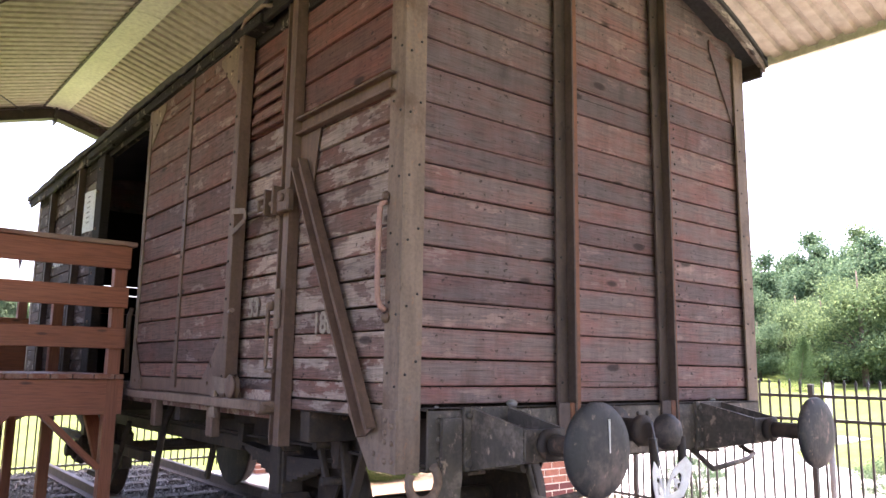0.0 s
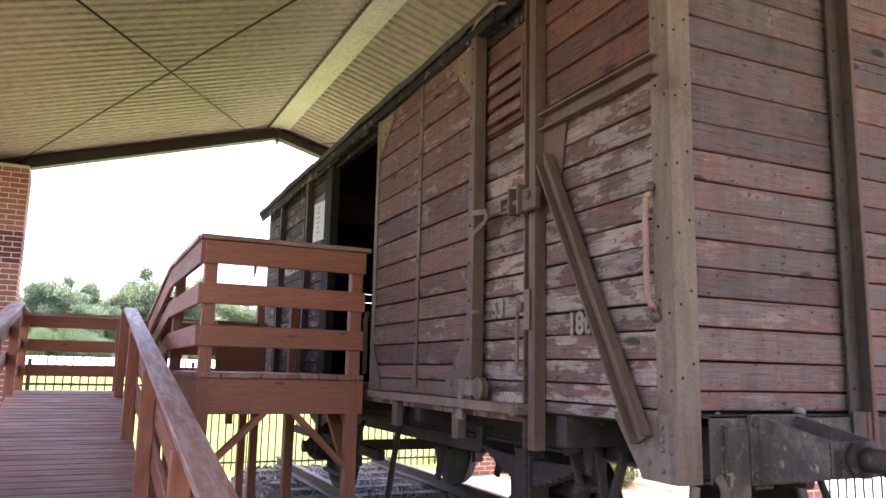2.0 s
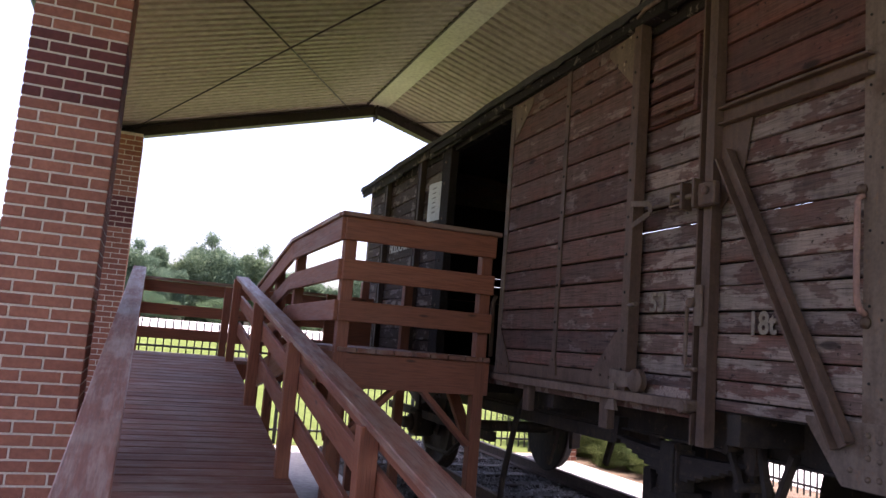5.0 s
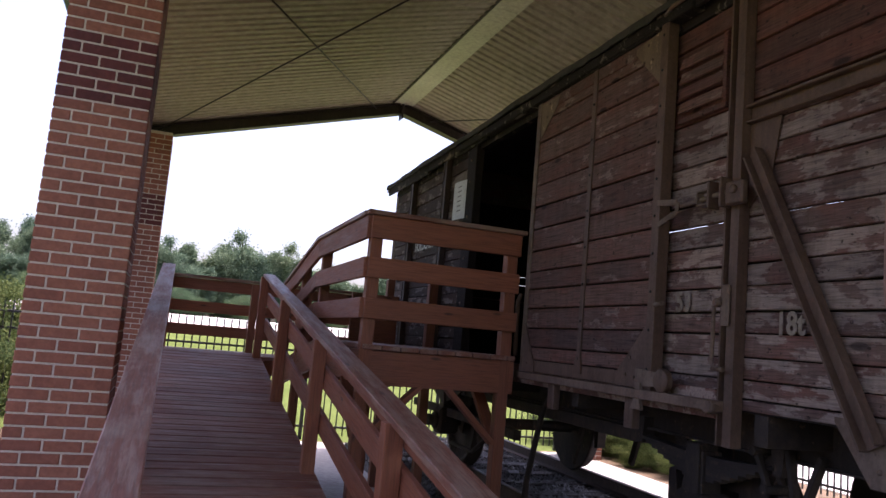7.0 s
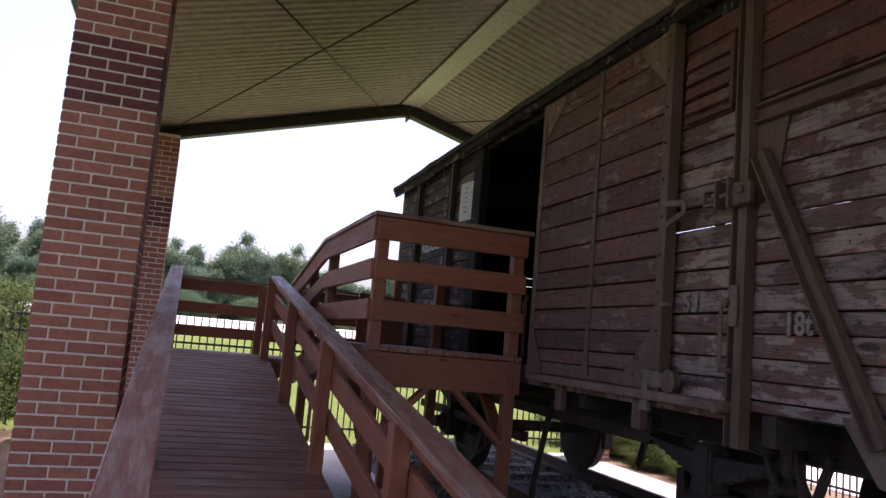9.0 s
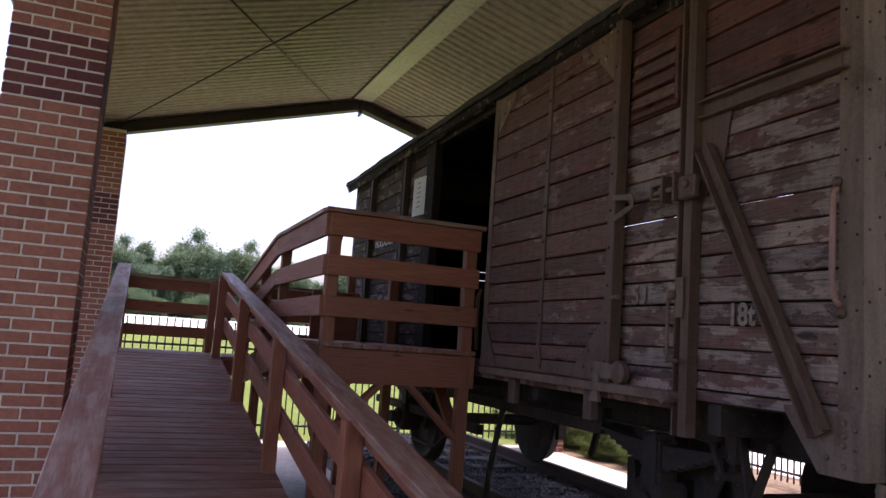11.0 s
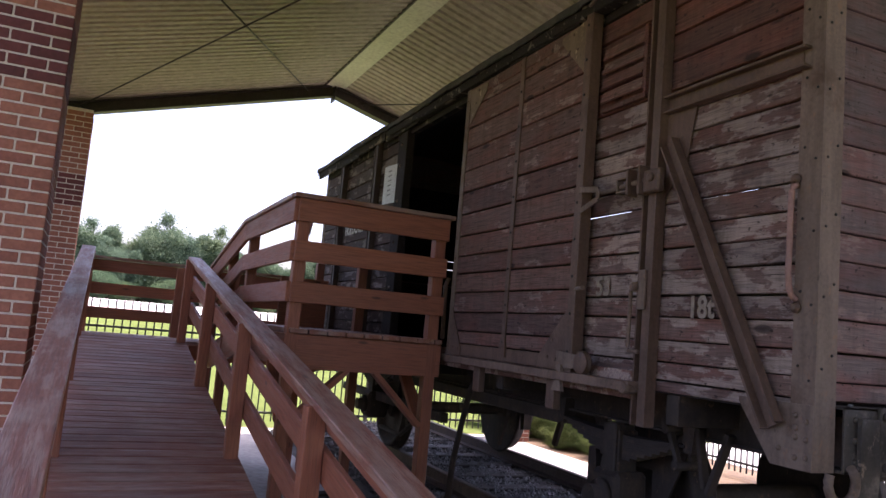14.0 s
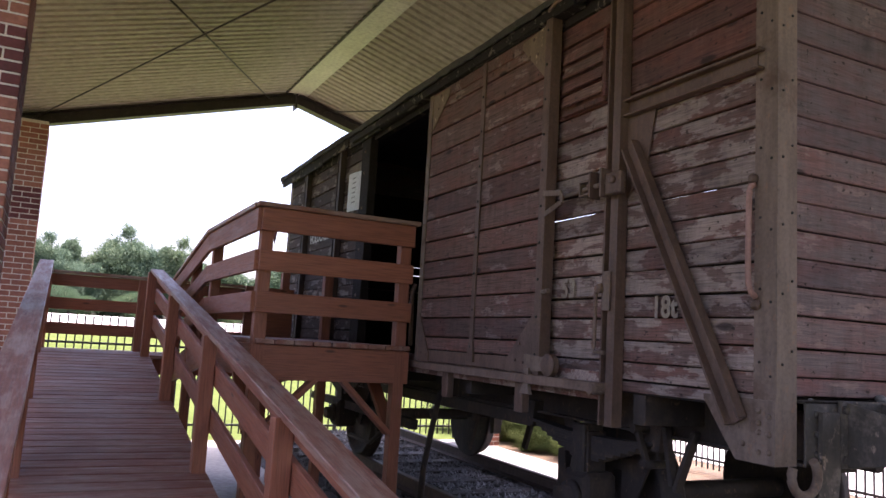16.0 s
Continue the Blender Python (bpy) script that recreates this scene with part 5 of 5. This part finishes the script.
ys = np.linspace(7.64, 7.93, 6)
for a, b in zip(ys, ys[1:]):
    fa, fb = 1.79 - 0.035 * math.sin((a - 7.62) * 6), 1.79 - 0.035 * math.sin((b - 7.62) * 6)
    slab(bm, [(fa, a), (fb, b), (fb - 0.002, b), (fa - 0.002, a)], 2, 2.62, 3.02)
part("sheet", bm, M_PAPER, n)
for k in range(6):
    part("print_line", box((1.752, 7.70, 2.70 + k * 0.05), (1.7545, 7.80, 2.712 + k * 0.05), 0.0005), M_GREYTEXT, n)

bf = thing("butterfly_ornament", "white cut-metal butterfly hanging from the wagon coupling", "ornament", pose(2.98, WY0 - 0.45, 0.76, 0, 0, 8) @ Matrix.Diagonal((1.25, 1.25, 1.25, 1)))
part("body", rod(bmesh.new(), [(0, 0, 0.10), (0, 0, -0.12)], [0.008, 0.006], 8), M_WHITE, bf)
for s in (-1, 1):
    for o, nm in (([(0.004, 0.05), (0.05, 0.13), (0.12, 0.17), (0.15, 0.14), (0.135, 0.08), (0.10, 0.03), (0.004, 0.0)], "upper_wing"), ([(0.004, -0.004), (0.09, 0.02), (0.115, -0.03), (0.095, -0.09), (0.05, -0.12), (0.004, -0.06)], "lower_wing")):
        bm = bmesh.new()
        inner = [(0.45 * x + 0.028, 0.45 * z + (0.04 if nm == "upper_wing" else -0.02)) for x, z in o]
        k = len(o)
        for d in (0.0, 0.003):
            u = [bm.verts.new((s * x, -d - 0.25 * abs(x), z)) for x, z in o]
            v = [bm.verts.new((s * x, -d - 0.25 * abs(x), z)) for x, z in inner]
            for i in range(k):
                bm.faces.new((u[i], u[(i + 1) % k], v[(i + 1) % k], v[i]))
            for i in range(1, k - 1, 2):
                a, b = v[i], v[(i + 3) % k]
                c1, c2 = (a.co + b.co) / 2 + Vector((0.006, 0, 0.006)), (a.co + b.co) / 2 - Vector((0.006, 0, 0.006))
                bm.faces.new((a, bm.verts.new(c1), b, bm.verts.new(c2)))
        part(nm, bm, M_WHITE, bf)
part("wire", rod(bmesh.new(), [(0, 0, 0.10), (0.02, 0.05, 0.30)], 0.003, 6), M_GALV, bf)

fl = thing("small_flag", "small faded flag on a bracket at the wagon's far corner", "flag", pose(1.78, WY1 + 0.1, 2.72) @ Matrix.Diagonal((0.45, 0.45, 0.8, 1)))
part("bracket", rod(bmesh.new(), [(0.05, -0.1, 0.0), (-0.05, 0.1, 0.01), (-0.22, 0.22, 0.0)], 0.01, 6), M_DARK, fl)
bm = bmesh.new()
slab(bm, [(-0.22, 0.0), (-0.10, 0.0), (-0.13, -0.12), (-0.17, -0.26), (-0.21, -0.12)], 1, 0.20, 0.205)
part("cloth", bm, M_FLAG, fl)

# ---- track ----
def make_track():
    for x in (WXC - 0.755, WXC + 0.755):
        o = [(-0.07, -0.14), (0.07, -0.14), (0.07, -0.128), (0.012, -0.112), (0.010, -0.04), (0.036, -0.03), (0.036, -0.006), (0.026, 0.0), (-0.026, 0.0), (-0.036, -0.006), (-0.036, -0.03), (-0.010, -0.04), (-0.012, -0.112), (-0.07, -0.128)]
        bm = slab(bmesh.new(), [(x + a, b) for a, b in o], 1, 0.3, 12.2)
        tagged(part("rail", bm, M_RAIL), "rusty steel rail on dark sleepers", "rail", "rails")
    y = 0.6
    while y < 12.1:
        s = piece("sleeper", (2.45, 0.22, 0.15), M_SLEEPER, None, pose(WXC + 0.03 * math.sin(y * 9), y, -0.222, 0, 0, 0.6 * math.sin(y * 5)), 0.012)
        tagged(s, "dark tarred timber sleeper in grey ballast", "sleeper", "sleepers")
        y += 0.62
    # ballast bed with loose stones
    bm = slab(bmesh.new(), [(1.70, GZ + 0.004), (2.05, -0.175), (4.40, -0.175), (4.75, GZ + 0.004)], 1, 0.3, 12.3)
    tagged(part("ballast_bed", bm, M_BALLAST), "dark bed of grey ballast", "ballast", "", "structure")
    rng = np.random.default_rng(4)
    vs, fs = [], []
    octa = np.array([(1, 0, 0), (-1, 0, 0), (0, 1, 0), (0, -1, 0), (0, 0, 1), (0, 0, -1)], float)
    tri = [(0, 2, 4), (2, 1, 4), (1, 3, 4), (3, 0, 4), (2, 0, 5), (1, 2, 5), (3, 1, 5), (0, 3, 5)]
    for k in range(9000):
        y = rng.uniform(2.5, 12.3)
        x = rng.uniform(1.8, 4.65)
        if abs(abs(x - WXC) - 0.755) < 0.07:
            continue
        z = -0.17 if 2.05 < x < 4.40 else -0.17 - (max(2.05 - x, x - 4.40)) * 0.64
        r = rng.uniform(0.018, 0.042)
        p = octa * rng.uniform(0.55, 1.1, (6, 3)) * r
        a = rng.uniform(0, 6.28)
        ca, sa = math.cos(a), math.sin(a)
        p = p @ np.array([[ca, sa, 0], [-sa, ca, 0], [0, 0, 1]]) + rng.normal(0, r * 0.18, (6, 3))
        n0 = len(vs)
        vs.extend((p + (x, y, z + r * 0.2)).tolist())
        fs.extend([tuple(i + n0 for i in t) for t in tri])
    me = bpy.data.meshes.new("ballast_stones")
    me.from_pydata(vs, [], fs)
    me.materials.append(M_STONE)
    tagged(new("ballast_stones", me), "loose grey ballast stones between the rails", "ballast", "", "stuff")
    st = thing("timber_stack", "short dark timbers stacked beside the track", "timber stack", pose(1.55, 7.2, GZ))
    for k in range(3):
        piece("timber", (0.75, 0.16, 0.13), M_SLEEPER, st, pose(0.02 * k, 0.28 * k, 0.068, 0, 0, 8 * k - 6), 0.01)
        piece("timber", (0.70, 0.15, 0.12), M_SLEEPER, st, pose(0.05 - 0.03 * k, 0.10 + 0.25 * k, 0.195, 0, 0, 84 + 4 * k), 0.01)


make_track()

# ---- fence ----
def fence_run(p, q, H=1.74):
    """A black picket fence panel by panel, with pointed pickets."""
    p, q = Vector(p), Vector(q)
    L = (q - p).length
    d = (q - p) / L
    ang = math.degrees(math.atan2(d.y, d.x))
    f = thing("fence", "black painted steel picket fence with pointed tops", "fence", pose(p.x, p.y, GZ - 0.04, 0, 0, ang), "fences")
    for z in (0.22, H - 0.42, H - 0.17):
        part("fence_rail", box((0, -0.014, z - 0.018), (L, 0.014, z + 0.018), 0.003), M_FENCE, f)
    key = ("picket", H)
    if key not in BOARDS:
        bm = box((-0.0105, -0.0105, 0.08), (0.0105, 0.0105, H - 0.05), 0.002)
        slab(bm, [(-0.009, H - 0.05), (-0.017, H - 0.035), (0, H + 0.01), (0.017, H - 0.035), (0.009, H - 0.05)], 1, -0.006, 0.006)
        BOARDS[key] = mesh_of("picket", bm, M_FENCE)
    n = int(L / 0.118)
    for k in range(n + 1):
        if k % 20 == 0:
            ob = piece("fence_post", (H - 0.04, 0.055, 0.055), M_FENCE, f, pose(k * 0.118, 0, (H - 0.04) / 2, 0, 90))
        else:
            ob = new("picket", BOARDS[key])
            ob.parent = f
            ob.matrix_basis = pose(k * 0.118, 0, 0)
    return f


fence_run((8.35, -3.0, 0), (8.35, 13.35, 0))
fence_run((8.35, 13.4, 0), (-11.0, 13.4, 0), 1.87)


# ---- trees ----
def tree_meshes(seed, height, spread, conifer=False):
    rng = np.random.default_rng(seed)
    bm = bmesh.new()
    lean = rng.normal(0, 0.25, 2)
    pts = [(0, 0, -0.3), (lean[0] * 0.3, lean[1] * 0.3, height * 0.25), (lean[0] * 0.7, lean[1] * 0.7, height * 0.55), (lean[0], lean[1], height * 0.9)]
    rod(bm, pts, [height * 0.026, height * 0.020, height * 0.013, height * 0.004], 8)
    blobs = []
    if conifer:
        for k in range(16):
            t = k / 15
            blobs.append(((lean[0] * t, lean[1] * t, height * (0.08 + 0.88 * t)), spread * (1.05 - t) * 0.62 + 0.1, height * 0.06))
    else:
        for k in range(30):
            a, t = rng.uniform(0, 6.28), rng.uniform(0.12, 0.90)
            r = spread * math.sin(math.pi * min(0.97, (t - 0.02) / 0.96)) ** 0.7 * rng.uniform(0.25, 0.75)
            c = (math.cos(a) * r + lean[0] * t, math.sin(a) * r + lean[1] * t, height * t)
            blobs.append((c, spread * rng.uniform(0.20, 0.38), height * rng.uniform(0.05, 0.10)))
            s = pts[1] if t < 0.6 else pts[2]
            rod(bm, [s, tuple((u * 0.5 + v * 0.5) + (0 if i < 2 else height * 0.03) for i, (u, v) in enumerate(zip(s, c))), c], [height * 0.009, height * 0.006, height * 0.002], 5)
    trunk = mesh_of("trunk", bm, M_BARK)
    vs, fs = [], []
    per = 850 if not conifer else 800
    for c, rx, rz in blobs:
        v = np.clip(rng.normal(0, 0.55, (per, 3)), -1.5, 1.5)
        p = np.array(c) + v * (rx, rx, rz)
        for q in p:
            s = rng.uniform(0.5, 1.3) * height * (0.0112 if not conifer else 0.0095)
            a = rng.normal(0, 1, 3)
            b = rng.normal(0, 1, 3)
            a /= np.linalg.norm(a)
            b -= a * (a @ b)
            b /= np.linalg.norm(b)
            n0 = len(vs)
            vs.extend([(q - a * s).tolist(), (q + b * s * 0.6).tolist(), (q + a * s).tolist(), (q - b * s * 0.6).tolist()])
            fs.append((n0, n0 + 1, n0 + 2, n0 + 3))
    me = bpy.data.meshes.new("crown")
    me.from_pydata(vs, [], fs)
    me.materials.append(M_PINE if conifer else M_LEAF)
    return trunk, me


KINDS = [tree_meshes(21, 9.0, 3.2), tree_meshes(22, 10.5, 2.7), tree_meshes(23, 8.0, 3.4), tree_meshes(24, 11.0, 2.2), tree_meshes(25, 11.0, 3.2, True), tree_meshes(26, 3.6, 2.3, True), tree_meshes(27, 2.2, 1.7)]


def plant_tree(kind, x, y, size, turn, label, category="tree", group="trees behind the lawn"):
    z = land(x, y) - 0.05
    t = thing("tree" if category == "tree" else "shrub", label, category, pose(x, y, z, 0, 0, turn) @ Matrix.Diagonal((size, size, size, 1)), group)
    for nm, me in zip(("trunk", "crown"), KINDS[kind]):
        ob = new(nm, me)
        ob.parent = t


rng = random.Random(8)
FAR = len(KINDS)
# copies for the far rows, crowns in the haze-paled leaf colour
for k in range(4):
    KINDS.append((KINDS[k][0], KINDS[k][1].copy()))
    KINDS[-1][1].materials[0] = M_HAZEDLEAF
CROWN = (9.0, 10.5, 8.0, 11.0)
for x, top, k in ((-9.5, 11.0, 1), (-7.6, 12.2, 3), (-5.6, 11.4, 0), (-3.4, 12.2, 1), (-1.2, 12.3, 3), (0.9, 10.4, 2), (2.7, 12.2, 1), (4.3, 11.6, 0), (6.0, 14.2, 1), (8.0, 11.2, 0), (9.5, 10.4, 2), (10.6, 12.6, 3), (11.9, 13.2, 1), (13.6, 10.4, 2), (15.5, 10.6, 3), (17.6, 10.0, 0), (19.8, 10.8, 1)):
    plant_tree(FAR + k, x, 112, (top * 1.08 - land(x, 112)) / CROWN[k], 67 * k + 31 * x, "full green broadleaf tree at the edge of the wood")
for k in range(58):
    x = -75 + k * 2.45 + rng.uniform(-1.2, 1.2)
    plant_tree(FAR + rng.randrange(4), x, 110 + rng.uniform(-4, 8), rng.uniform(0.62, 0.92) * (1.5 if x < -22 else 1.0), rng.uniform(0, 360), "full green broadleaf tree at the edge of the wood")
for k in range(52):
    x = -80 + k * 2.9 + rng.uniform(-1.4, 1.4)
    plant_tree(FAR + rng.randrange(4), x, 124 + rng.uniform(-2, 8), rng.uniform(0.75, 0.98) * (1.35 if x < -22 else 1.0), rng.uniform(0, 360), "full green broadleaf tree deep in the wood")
for k in range(30):
    y = -6 + k * 2.6 + rng.uniform(-1, 1)
    plant_tree(rng.randrange(4), 62 + rng.uniform(-3, 6), y, rng.uniform(0.95, 1.25), rng.uniform(0, 360), "full green broadleaf tree beyond the road")
for x, y, s, k in ((49, 28, 0.80, 0), (52, 25, 0.9, 1), (48, 24, 0.75, 2), (51, 21, 1.0, 0), (46, 19.2, 0.85, 1), (45, 21, 0.7, 2), (54, 30, 0.9, 1), (50, 33, 0.75, 3), (42, 17.6, 0.85, 2), (47, 16, 1.0, 0), (55, 35, 0.85, 0), (57, 27, 1.0, 2), (44, 24.5, 0.5, 2), (46, 29, 0.55, 0)):
    plant_tree(k, x, y, s, 50 * k, "large leafy tree at the edge of the grass")
for k in range(16):
    x, y = 40 + 1.0 * k + rng.uniform(-0.6, 0.6), 17 + 1.15 * k + rng.uniform(-1, 1)
    plant_tree(6, x + 4, y, rng.uniform(1.0, 1.9), rng.uniform(0, 360), "dense green undergrowth below the trees", "shrub", "undergrowth")
for k in range(34):
    plant_tree(6, -74 + 4.2 * k + rng.uniform(-1, 1), 104 + rng.uniform(-1.5, 1.5), rng.uniform(1.2, 2.0), rng.uniform(0, 360), "dense green undergrowth below the trees", "shrub", "undergrowth")
plant_tree(5, 37.5, 18.9, 0.72, 0, "small dense cone-shaped evergreen on the lawn")
for x, y, s in ((10.4, 3.6, 0.45), (11.5, 4.6, 0.4), (9.7, 6.4, 0.35), ):
    plant_tree(6, x, y, s, x * 90, "loose green shrub in the mulch bed", "shrub", "shrubs")
for x, y, s, k in ((-7.5, 21, 0.55, 0), (-9.5, 24, 0.6, 1), (-12, 22, 0.6, 2), (-9, 19, 0.45, 3), (-11, 28, 0.7, 2), (-15, 26, 0.7, 0)):
    plant_tree(k, x, y, s, 70 * k, "bushy young tree beside the mulch bed")

KINDS.append((KINDS[6][0], KINDS[6][1].copy()))
KINDS[-1][1].materials[0] = M_SHRUB
for x, y, s in ((6.9, 12.7, 0.40), (7.2, 14.6, 0.5), (7.5, 10.7, 0.40), (7.0, 10.7, 0.38), (6.95, 11.6, 0.45), (7.1, 12.3, 0.45), (7.6, 14.5, 0.6), (7.0, 14.4, 0.6)):
    plant_tree(len(KINDS) - 1, x, y, s, x * 90 + y * 40, "dark green shrub in the mulch bed", "shrub", "shrubs")
for x, y, s in ((-4.15, 11.6, 1.05), (-4.0, 12.6, 0.95), (-5.6, 12.3, 1.1), (-4.2, 15.2, 1.1), (-3.4, 15.6, 0.9), (-5.6, 15.5, 1.25)):
    plant_tree(len(KINDS) - 1, x, y, s, x * 70, "tall olive-green shrub in the mulch bed", "shrub", "shrubs")
for k in range(9):
    plant_tree(len(KINDS) - 1, 6.72 + 0.18 * (k % 3), 10.7 + 0.36 * k, 0.27 + 0.03 * (k % 2), 77 * k, "low dark green shrub in the mulch bed", "shrub", "shrubs")
pp = thing("pipe_post", "grey galvanised pipe post behind the fence", "post", pose(9.3, 4.35, GZ - 0.05))
part("pipe", rod(bmesh.new(), [(0, 0, 0), (0.02, 0, 1.72)], 0.035, 10), M_GALV, pp)
cb = thing("cable", "thin pale cable hanging beside the brick column", "cable")
part("strand", rod(bmesh.new(), [(-1.62, 11.85, 3.1), (-1.75, 11.85, 2.4), (-1.95, 11.8, 1.6), (-2.2, 11.75, 0.8), (-2.35, 11.7, GZ)], 0.009, 6), M_GALV, cb)

# bricks last
all_columns()
